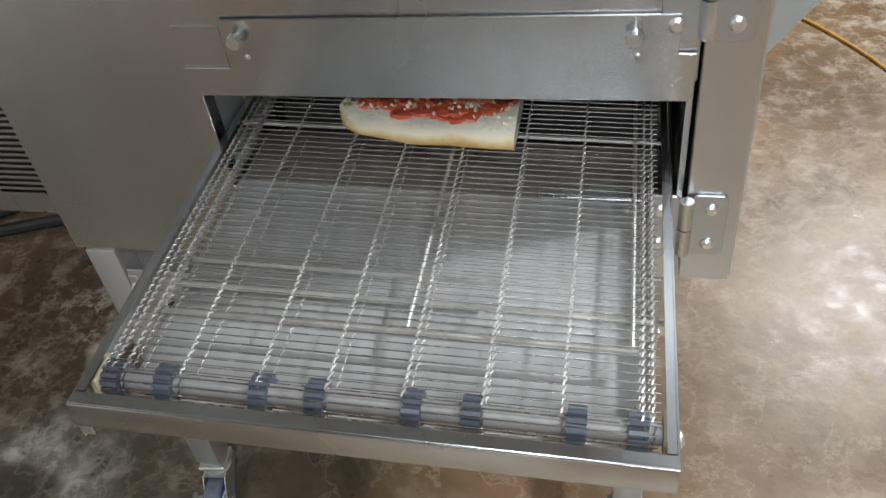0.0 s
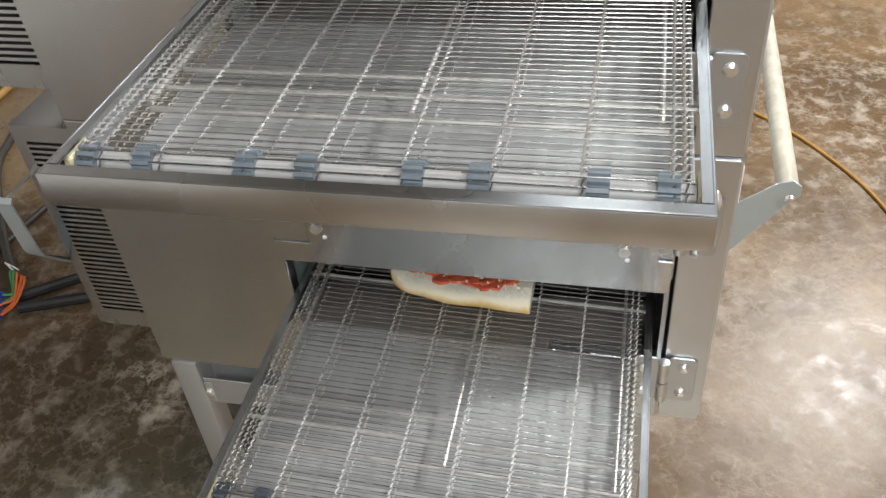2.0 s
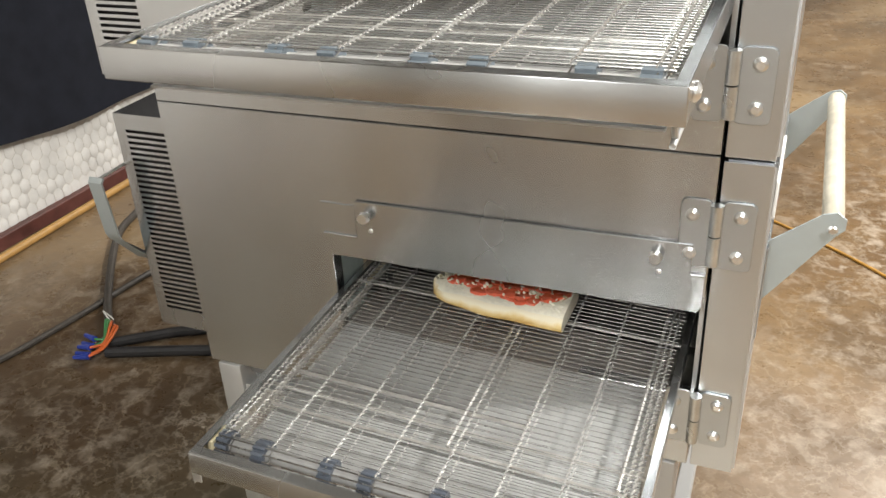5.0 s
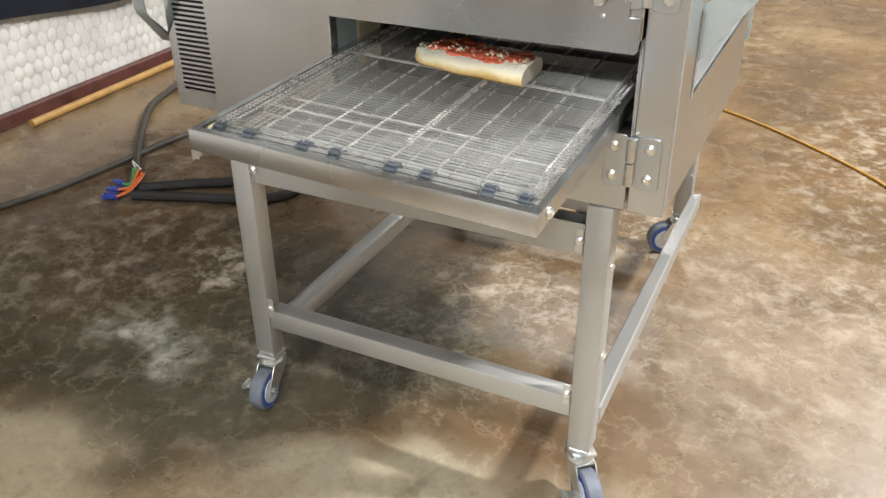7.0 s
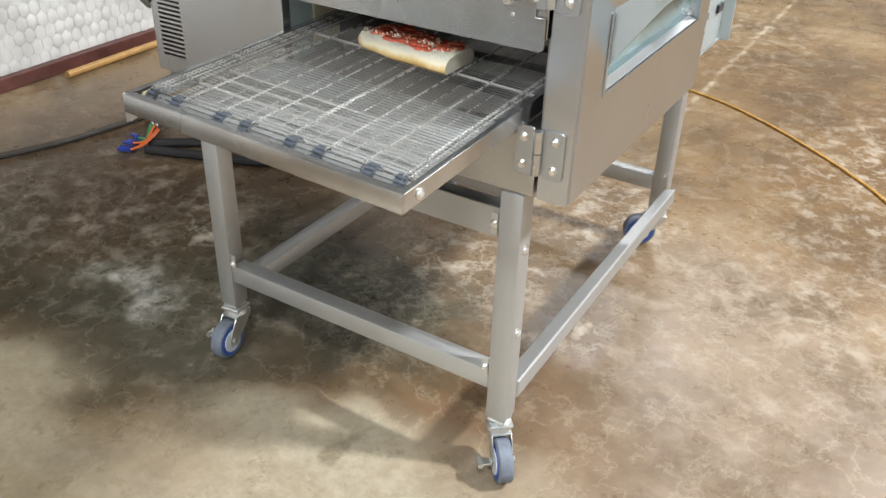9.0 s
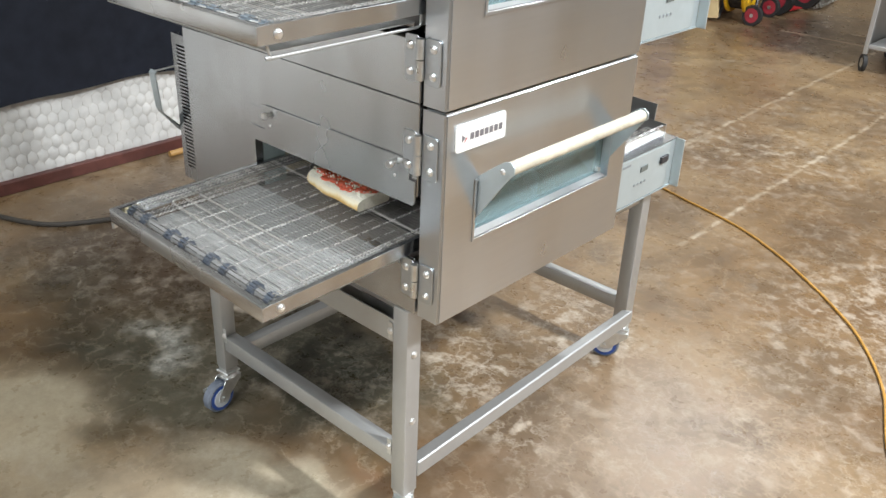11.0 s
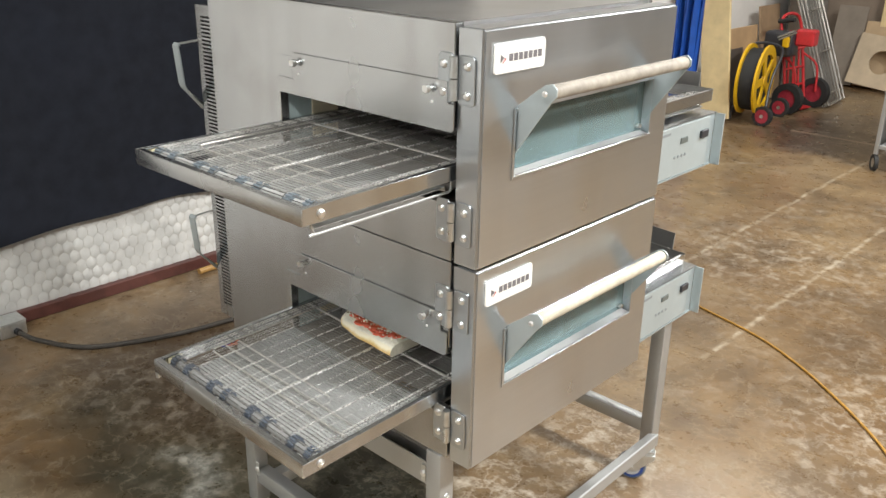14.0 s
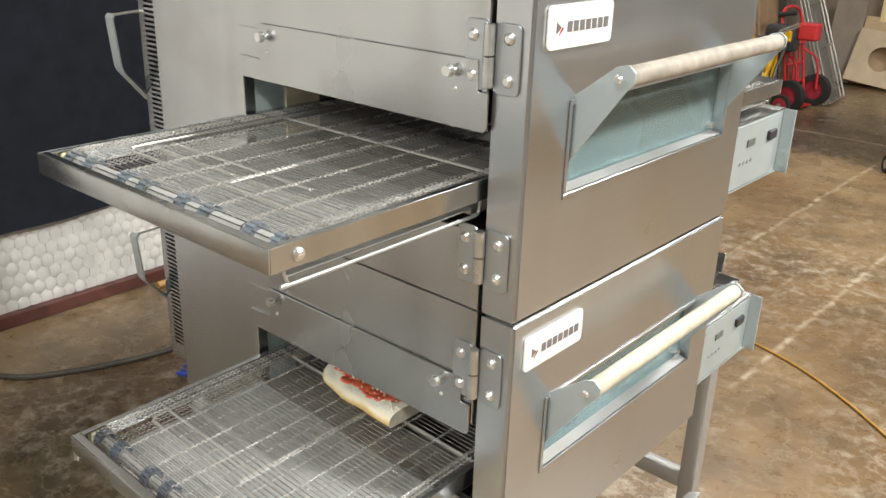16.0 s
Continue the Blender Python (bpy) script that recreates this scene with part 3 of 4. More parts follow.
    for x in (0.033, 0.270, 0.470):
        bm = tube(bmesh.new(), smooth_path([(x, 0.66, z - 0.0085), (x, -0.10, z - 0.0085), (x, -0.232, z - 0.0085), (x, -0.243, z - 0.012), (x, -0.244, z - 0.020)], 5), 0.0024, 8)
        part("support_rod", bm, ROD, conv)
    for y, x0, x1 in ((0.052, 0.004, 0.503), (-0.178, 0.034, 0.350), (-0.212, 0.012, 0.500), (-0.247, 0.034, 0.476)):
        part("cross_rod", cyled((x0, y, z - 0.0145), (x1, y, z - 0.0145), 0.0025, None, 8), ROD, conv)
    # crumb pan: two sheets, one lapping the other
    pan = boxed(0.018, 0.489, -0.335, -0.016, z - 0.0475, z - 0.0455)
    box(pan, 0.018, 0.489, -0.0158, -0.0135, z - 0.0530, z - 0.0455)
    part("crumb_pan", pan, PAN, conv, "pale grey steel crumb pan under the belt")
    part("crumb_pan", boxed(0.018, 0.489, -0.013, 0.095, z - 0.0560, z - 0.0540), PAN_BROWN, conv, "darker brown inner pan")
    part("crumb_pan", boxed(0.018, 0.489, 0.665, 1.02, z - 0.0475, z - 0.0455), PAN, conv)
    rod = tube(bmesh.new(), smooth_path([(0.497, -0.345, z - 0.031), (0.497, -0.338, z - 0.050), (0.497, -0.325, z - 0.0535), (0.497, -0.05, z - 0.0535), (0.497, -0.018, z - 0.0535), (0.497, -0.008, z - 0.049), (0.497, -0.006, z - 0.0305)], 4), 0.0026, 8)
    part("pan_runner", rod, STAND, conv, "thin bright runner rod below the tray")
    return conv


def body(oven):
    X0, X1, Y1, Z0, Z1 = -0.27, 0.505, 0.66, 0.641, 1.0895
    def cheek(z_low):
        return [(X0, Z0), (X1, Z0), (X1, z_low), (-0.009, z_low), (-0.009, 0.905), (X1, 0.905), (X1, Z1), (X0, Z1)]
    b = part("body", plate(bmesh.new(), cheek(0.756), "y", 0.0, 0.022, 0.0012), STEEL, oven, "brushed stainless oven side with faint stains")
    part("side_panel", plate(bmesh.new(), cheek(0.770), "y", Y1 - 0.022, Y1, 0.0012), STEEL, b)
    part("back_panel", boxed(X0, X0 + 0.003, 0.0225, Y1 - 0.0225, Z0, Z1), STEEL_DULL, b)
    part("front_panel", boxed(X1 - 0.006, X1, 0.0225, Y1 - 0.0225, Z0, Z1), STEEL_DULL, b)
    top = boxed(X0 + 0.004, X1 - 0.0065, 0.0225, Y1 - 0.0225, Z1 - 0.003, Z1)
    part("top_panel", top, STEEL_V, b)
    part("bottom_panel", boxed(X0 + 0.004, X1 - 0.0065, 0.0225, Y1 - 0.0225, Z0, Z0 + 0.003), STEEL_DULL, b)
    ins = boxed(-0.012, -0.0095, 0.0225, 0.085, 0.757, 0.905)
    part("slot_cheek", ins, CHEEK, b, "bluish galvanised cheek of the slot")
    part("slot_cheek", boxed(-0.045, -0.006, 0.0855, 0.16, 0.775, 0.93), INSUL, b, "cream insulation inside the slot")
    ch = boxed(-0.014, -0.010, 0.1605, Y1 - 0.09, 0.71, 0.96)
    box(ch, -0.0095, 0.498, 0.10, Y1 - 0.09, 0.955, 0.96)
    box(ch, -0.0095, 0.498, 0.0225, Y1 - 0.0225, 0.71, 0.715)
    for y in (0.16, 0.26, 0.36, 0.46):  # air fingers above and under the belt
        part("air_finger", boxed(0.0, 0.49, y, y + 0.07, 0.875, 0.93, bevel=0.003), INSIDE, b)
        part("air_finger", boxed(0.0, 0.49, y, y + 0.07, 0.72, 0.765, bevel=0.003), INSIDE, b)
    part("chamber", ch, INSIDE, b, "dark baking chamber")
    # adjustable cover plate over the slot's head
    outline = [(-0.018, 0.886), (0.497, 0.886), (0.503, 0.892), (0.503, 0.938), (0.486, 0.938), (0.486, 0.978), (0.036, 0.975), (0.036, 0.920), (-0.018, 0.920)]
    cover = part("cover_plate", plate(bmesh.new(), outline, "y", -0.0052, -0.0022, 0.0006), STEEL, oven, "sliding stainless cover plate over the opening")
    part("cover_backing", boxed(-0.020, 0.034, -0.0020, -0.0004, 0.918, 0.966), STEEL, cover)
    for x, zz in ((0.055, 0.957), (0.445, 0.960)):
        k = cyled((x, -0.0052, zz), (x, -0.013, zz), 0.0045, None, 10)
        cyl(k, (x, -0.013, zz), (x, -0.021, zz), 0.0085, 0.0070, 14)
        part("thumb_screw", k, CHROME, cover, "bright thumb screw")
        part("set_screw", SCREW_MESH, None, cover, at=pose(x + 0.004, -0.0052, zz - 0.024) @ Matrix.Scale(0.4, 4))
    # rear housing with its louvres
    hx0, hx1, hy0, hy1, hz0, hz1 = -0.407, -0.2705, 0.05, 0.61, 0.655, 1.043
    h = part("rear_housing", boxed(hx0, hx0 + 0.002, hy0 + 0.0025, hy1, hz0, hz1), STEEL, oven, "grey sheet motor housing with rows of louvres")
    bm = boxed(hx0 + 0.0022, hx1, hy0 + 0.0025, hy1, hz1 - 0.002, hz1)
    box(bm, hx0 + 0.0022, hx1, hy0 + 0.0025, hy1, hz0, hz0 + 0.002)
    box(bm, hx0 + 0.0022, hx1, hy1 - 0.002, hy1, hz0 + 0.003, hz1 - 0.003)
    part("housing_shell", bm, STEEL, h)
    lx0, lx1, lz0, n = -0.388, -0.292, 0.690, 35
    step = (1.022 - lz0) / n
    bm = boxed(hx0, lx0, hy0, hy0 + 0.002, hz0, hz1)
    box(bm, lx1, hx1, hy0, hy0 + 0.002, hz0, hz1)
    box(bm, lx0, lx1, hy0, hy0 + 0.002, hz0, lz0)
    box(bm, lx0, lx1, hy0, hy0 + 0.002, lz0 + n * step - 0.0045, hz1)
    part("louvre_panel", bm, STEEL, h)
    slat = mesh_of(boxed(lx0, lx1, -0.001, 0.001, -0.0024, 0.0024), "slat", STEEL)
    for k in range(n - 1):
        part("slat", slat, None, h, at=pose(0, hy0 + 0.001, lz0 + step * (k + 1) - 0.0023))
    # black sheet put behind the slats for the shade inside the housing
    part("shade_sheet", boxed(hx0 + 0.004, hx1 - 0.003, hy0 + 0.012, hy0 + 0.014, hz0 + 0.004, hz1 - 0.004), HOUSING_SHADE, h)
    # bent strap at the back
    pts = [(0.000, 0.953), (-0.006, 0.946), (0.002, 0.852), (0.006, 0.842), (0.060, 0.778), (0.075, 0.774)]
    out = pts + [(y + 0.0032, zz - 0.002) for y, zz in reversed(pts)]
    part("rear_handle", plate(bmesh.new(), out, "x", -0.435, -0.4085), GALV, oven, "bent bluish metal strap")
    part("strap_pin", cyled((-0.419, 0.001, 0.950), (-0.4085, 0.075, 0.957), 0.0025, None, 8), ZINC, oven, "thin pin that holds the strap's top")


def hinge(oven, z0, z1, name="hinge"):
    h = part(name, cyled((0.5085, -0.0055, z0), (0.5085, -0.0055, (z0 + z1) / 2 - 0.001), 0.0075, None, 14), ZINC, oven, "plated butt hinge")
    part("knuckle", cyled((0.5085, -0.0055, (z0 + z1) / 2 + 0.001), (0.5085, -0.0055, z1), 0.0075, None, 14), ZINC, h)
    part("leaf", plate(bmesh.new(), rounded(0.468, 0.503, z0 - 0.006, z1 + 0.004, 0.008), "y", -0.0030, -0.0002, 0.0009), HINGE, h)
    part("leaf", plate(bmesh.new(), rounded(0.513, 0.552, z0 - 0.008, z1 + 0.002, 0.008), "y", 0.0014, 0.0046, 0.0009), HINGE, h)
    for x, zz, y in ((0.482, z0 + 0.012, -0.0030), (0.482, z1 - 0.016, -0.0030), (0.535, z0 + 0.010, 0.0014), (0.535, z1 - 0.016, 0.0014)):
        part("screw", SCREW_MESH, None, h, at=pose(x, y, zz, 0, 25 + 1000 * x, 0))


def door(oven):
    x0, x1, y0, y1, z0, z1 = 0.5090, 0.566, 0.007, 0.668, 0.637, 1.0835
    wy0, wy1, wz0, wz1 = 0.103, 0.592, 0.803, 0.928
    bm = bmesh.new()
    # front skin with the window opening, folded edges behind
    ring = [(y0, z0), (y1, z0), (y1, z1), (y0, z1)]
    hole = [(wy0, wz0), (wy1, wz0), (wy1, wz1), (wy0, wz1)]
    for xx in (x1, x0):
        o = [bm.verts.new((xx, a, b)) for a, b in ring]
        i = [bm.verts.new((xx, a, b)) for a, b in hole]
        for k in range(4):
            bm.faces.new((o[k], o[(k + 1) % 4], i[(k + 1) % 4], i[k]))
        if xx == x1:
            fo, fi = o, i
        else:
            for k in range(4):
                bm.faces.new((fo[k], o[k], o[(k + 1) % 4], fo[(k + 1) % 4]))
                bm.faces.new((fi[k], fi[(k + 1) % 4], i[(k + 1) % 4], i[k]))
    bmesh.ops.recalc_face_normals(bm, faces=bm.faces)
    outer = [e for e in bm.edges if all((abs(q.co.y - y0) < 1e-5 or abs(q.co.y - y1) < 1e-5) and (abs(q.co.z - z0) < 1e-5 or abs(q.co.z - z1) < 1e-5) for q in e.verts)]
    bmesh.ops.bevel(bm, geom=outer, offset=0.0045, segments=3, affect="EDGES")
    d = part("door", bm, STEEL_DOOR, oven, "brushed stainless oven door, closed")
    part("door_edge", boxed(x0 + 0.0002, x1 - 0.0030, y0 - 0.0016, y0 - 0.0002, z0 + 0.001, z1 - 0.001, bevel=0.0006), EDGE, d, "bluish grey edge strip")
    fr = bmesh.new()
    for a, b, c, e in ((wy0 - 0.006, wy1 + 0.006, wz0 - 0.006, wz0 + 0.001), (wy0 - 0.006, wy1 + 0.006, wz1 - 0.001, wz1 + 0.006), (wy0 - 0.006, wy0 + 0.001, wz0 + 0.001, wz1 - 0.001), (wy1 - 0.001, wy1 + 0.006, wz0 + 0.001, wz1 - 0.001)):
        box(fr, x1 + 0.0002, x1 + 0.0022, a, b, c, e, bevel=0.0006)
    part("window_frame", fr, STEEL_DOOR, d)
    part("window_pane", boxed(x0 + 0.033, x0 + 0.037, wy0 + 0.0005, wy1 - 0.0005, wz0 + 0.0005, wz1 - 0.0005), GLASS, d, "greenish glass oven window").visible_shadow = False
    part("window_liner", boxed(x0 + 0.016, x0 + 0.018, wy0 + 0.0005, wy1 - 0.0005, wz0 + 0.0005, wz1 - 0.0005), INNER_GLASS, d)
    part("window_sill", plate(bmesh.new(), [(x0 + 0.0375, wz0 + 0.0012), (x1 - 0.001, wz0 + 0.0012), (x1 - 0.001, wz0 + 0.0025), (x0 + 0.0375, wz0 + 0.006)], "y", wy0 + 0.004, wy1 - 0.004), STEEL_DULL, d)
    part("sill_bolt", cyled((x1 - 0.02, wy1 - 0.018, wz0 + 0.018), (x1 - 0.010, wy1 - 0.018, wz0 + 0.018), 0.006, 0.005, 12), CHROME, d)
    hx, hz = 0.637, 0.972
    part("door_handle", cyled((hx, 0.108, hz), (hx, 0.588, hz), 0.0135, None, 20), WOOD_BAR, d, "worn cream round handle bar")
    arm = [(0.5475, wz1 - 0.004), (0.5475, wz0 + 0.03), (0.556, wz0 + 0.032), (hx + 0.004, hz - 0.0175), (hx + 0.015, hz - 0.006), (hx + 0.015, hz + 0.008), (hx + 0.004, hz + 0.0165), (hx - 0.012, hz + 0.012)]
    for a in (wy0 + 0.0045, wy1 - 0.0005):
        br = part("handle_bracket", plate(bmesh.new(), [(u, w) for u, w in arm], "y", a, a + 0.003, 0.0004), GALV, d, "flat galvanised handle bracket")
    for y, s in ((0.0925, -1), (0.590, 1)):
        part("handle_rivet", cyled((hx, y, hz), (hx, y + s * 0.004, hz), 0.006, 0.004, 10), CHROME, d)
    bd = part("badge", plate(bmesh.new(), rounded(0.032, 0.178, 1.003, 1.057, 0.007), "x", x1 + 0.0004, x1 + 0.004, 0.0006), BADGE, d, "white plastic maker's badge")
    for k in range(7):  # plain bars for the maker's name
        part("name_bar", boxed(x1 + 0.0042, x1 + 0.0047, 0.0715 + 0.0140 * k, 0.0715 + 0.0140 * k + 0.0105, 1.0235, 1.0365), INK, bd)
    part("badge_mark", plate(bmesh.new(), [(0.048, 1.023), (0.058, 1.0300), (0.048, 1.037)], "x", x1 + 0.0042, x1 + 0.005), INK, bd)
    part("badge_mark", plate(bmesh.new(), [(0.053, 1.020), (0.063, 1.0285), (0.0605, 1.0305)], "x", x1 + 0.0042, x1 + 0.005), INK_RED, bd)
    hinge(oven, 0.687, 0.762)
    hinge(oven, 0.955, 1.033)


def control_box(oven):
    x0, x1, y0, y1, z0, z1 = 0.18, 0.503, 0.664, 1.058, 0.628, 0.770
    c = part("control_box", boxed(x0, x1, y0, y1, z0, z1, bevel=0.002), GALV, oven, "pale metal control box under the tray")
    part("control_face", boxed(x1 + 0.0003, x1 + 0.003, y0 + 0.10, y1 - 0.035, z0 + 0.006, z1 - 0.004, bevel=0.0008), PANEL_FACE, c)
    part("face_flange", boxed(x1 + 0.0003, x1 + 0.028, y1 - 0.003, y1 + 0.001, z0, z1, bevel=0.0008), GALV, c)
    part("face_flange", boxed(x1 + 0.0003, x1 + 0.0042, y0 + 0.05, y1 - 0.0035, z0, z0 + 0.003), GALV, c)
    part("display", boxed(x1 + 0.0032, x1 + 0.006, 0.870, 0.906, 0.716, 0.732, bevel=0.001), LCD, c, "small dark display")
    part("rocker_switch", boxed(x1 + 0.0032, x1 + 0.011, 0.972, 1.010, 0.714, 0.735, bevel=0.002), DARK_PLASTIC, c, "black rocker switch")
    part("printed_bar", boxed(x1 + 0.0032, x1 + 0.0038, 0.775, 0.815, 0.748, 0.755), PRINT, c)
    part("box_top", boxed(x0, x1 + 0.004, y0, y1 + 0.001, z1 + 0.0004, z1 + 0.0024, bevel=0.0006), STEEL, c, "brushed steel top of the control box")
    for k in range(4):
        part("push_button", cyled((x1 + 0.003, 0.848 + 0.018 * k, 0.684), (x1 + 0.0045, 0.848 + 0.018 * k, 0.684), 0.0042, None, 10), PRINT, c)


oven = thing("conveyor_oven", "stainless conveyor oven deck with wire belt and closed glazed door", "oven", "stacked oven decks")
body(oven)
door(oven)
conveyor(oven)
control_box(oven)
oven.matrix_basis = pose(0, 0, -0.006)
upper = copy_thing(oven, pose(0, 0, PITCH - 0.006))
for o in upper.children_recursive:
    if o.name.startswith("door_handle"):
        o.data = o.data.copy()
        o.data.materials[0] = WOOD_GREY
        o["label"] = "weathered grey-brown round handle bar"
for o in upper.children:
    if o.name.startswith("cover_plate"):
        o.matrix_basis = pose(0.007, 0, 0.009)
for o in upper.children_recursive:
    if o.name.startswith("sprocket"):
        o.data = SPROCKET_UPPER
    elif o.name.startswith("shaft"):
        o.data = o.data.copy()
        o.data.materials[0] = SHAFT
        o["label"] = "pale round drive shaft"
# the lower tray hangs a little low at one side
low_tray = [o for o in oven.children if o.name.startswith("conveyor")][0]
low_tray.matrix_basis = pose(0, 0, 0.828) @ pose(0, 0, 0, 0, 2.6, 0) @ pose(0, 0, -0.834) @ pose(0, Y_FRONT, 0, 0, 0, 0.7) @ Matrix.Diagonal((0.975, 1, 1, 1)) @ pose(0, -Y_FRONT, 0)
for o in list(low_tray.children):
    if o.name.startswith("pan_runner"):
        bpy.data.objects.remove(o)
high_tray = [o for o in upper.children if o.name.startswith("conveyor")][0]
for o in list(high_tray.children):
    if o.name.startswith("corner_tab"):
        bpy.data.objects.remove(o)
high_tray.matrix_basis = pose(-0.002, 0.014 + Y_FRONT, -0.001, 0, 0, 0.6) @ pose(0, -Y_FRONT, 0)


# ---- the wheeled stand ----
def stand():
    s = thing("oven_stand", "square-tube steel stand with low rails that carries the two ovens", "stand")
    legs = ((-0.256, -0.004), (0.448, -0.004), (-0.262, 1.000), (0.412, 1.014))
    for x, y in legs:
        lg = part("leg", boxed(x, x + 0.044, y, y + 0.044, 0.128, 0.634, bevel=0.004, seg=2), STAND, s)
        part("foot_collar", boxed(x + 0.003, x + 0.041, y + 0.003, y + 0.041, 0.118, 0.1275, bevel=0.002), ZINC, lg)
    part("low_rail", boxed(-0.2115, 0.4475, 0.000, 0.038, 0.198, 0.242, bevel=0.003, seg=2), STAND, s)
    part("low_rail", boxed(-0.2175, 0.4115, 1.018, 1.054, 0.178, 0.222, bevel=0.003, seg=2), STAND, s)
    part("low_rail", boxed(-0.232, -0.194, 0.0405, 0.9995, 0.160, 0.200, bevel=0.003, seg=2), STAND, s)
    part("low_rail", plate(bmesh.new(), [(0.4605, 0.0405), (0.494, 0.0405), (0.4835, 1.006), (0.4570, 0.984)], "z", 0.164, 0.208, 0.003), STAND, s)
    for y in (0.000, 1.018):
        ch = boxed(-0.2105, 0.4475 if y < 0.5 else 0.4115, y, y + 0.003, 0.538, 0.596, bevel=0.0008)
        box(ch, -0.2105, 0.4475 if y < 0.5 else 0.4115, y + 0.003, y + 0.036, 0.538, 0.541)
        box(ch, -0.2105, 0.4475 if y < 0.5 else 0.4115, y + 0.033, y + 0.036, 0.541, 0.596)
        part("top_rail", ch, STAND, s, "open steel channel between the legs")
    for x in (-0.252, 0.420):
        part("top_rail", boxed(x - 0.002, x + 0.032, 0.0405, 0.9995, 0.560, 0.6055, bevel=0.002), STAND, s)
    for x, y, z in ((-0.204, -0.0005, 0.250), (0.440, -0.0005, 0.250), (-0.204, -0.0005, 0.566), (0.440, -0.0005, 0.566)):
        tab = part("corner_tab", boxed(x - 0.0065, x + 0.0065, y - 0.0025, y, z - 0.022, z + 0.022, bevel=0.0008), ZINC, s)
        part("bolt", SCREW_MESH, None, tab, at=pose(x, y - 0.0025, z))
    for z in (0.32, 0.50):
        part("bolt", SCREW_MESH, None, s, at=pose(0.4922, 0.018, z + 0.02, 0, 0, 90))
    part("base_frame", boxed(-0.2115, 0.4475, 0.0235, 0.990, 0.6065, 0.634), STEEL_DULL, s)


stand()


def caster(x, y, turn, brake=True, group="casters under the stand"):
    c = thing("caster", "swivel caster with blue rim, grey tyre and zinc fork", "caster wheel", group, at=pose(x, y, 0, 0, 0, turn))
    # local: swivel axis at the origin, wheel trails along -y
    part("top_plate", boxed(-0.024, 0.024, -0.024, 0.024, 0.110, 0.1175, bevel=0.002), ZINC, c)
    part("swivel", cyled((0, 0, 0.0995), (0, 0, 0.1098), 0.026, 0.022, 20), ZINC, c)
    for sx in (-1, 1):
        out = [(-0.028, 0.099), (0.028, 0.099), (0.026, 0.085), (-0.028, 0.036), (-0.054, 0.036), (-0.056, 0.052)]
        part("fork", plate(bmesh.new(), out, "x", sx * 0.0195 - 0.0012, sx * 0.0195 + 0.0012, 0.0004), ZINC, c)
    part("fork", boxed(-0.018, 0.018, -0.028, 0.028, 0.0965, 0.0992), ZINC, c)
    w = part("wheel", cyled((-0.0158, -0.042, 0.046), (0.0158, -0.042, 0.046), 0.0385, None, 28), HUB_BLUE, c, "blue plastic wheel")
    ty = bmesh.new()
    prof = [(-0.0145, 0.034), (-0.0150, 0.0425), (-0.0115, 0.0458), (0.0115, 0.0458), (0.0150, 0.0425), (0.0145, 0.034)]
    rings = [[ty.verts.new((u, -0.042 + r * math.cos(2 * math.pi * k / 32), 0.046 + r * math.sin(2 * math.pi * k / 32))) for u, r in prof] for k in range(32)]
    for k in range(32):
        a, b = rings[k], rings[(k + 1) % 32]
        for j in range(len(prof)):
            q = (j + 1) % len(prof)
            ty.faces.new((a[j], a[q], b[q], b[j]))
    part("tyre", ty, TYRE, w)
    part("hub", cyled((-0.0178, -0.042, 0.046), (0.0178, -0.042, 0.046), 0.0285, 0.0285, 24), HUBGREY, w)
    part("axle", cyled((-0.026, -0.042, 0.046), (0.026, -0.042, 0.046), 0.006, None, 8), ZINC, c)
    if brake:
        bk = boxed(-0.048, -0.0215, -0.052, -0.034, 0.044, 0.048, bevel=0.001)
        cyl(bk, (-0.046, -0.056, 0.047), (-0.046, -0.030, 0.047), 0.006, None, 8)
        part("brake_pedal", bk, ZINC, c)
    return c


caster(-0.234, 0.018, 6)
caster(0.470, 0.018, 41)
caster(0.434, 1.036, -63, brake=False)
caster(-0.240, 1.022, 20, brake=False)


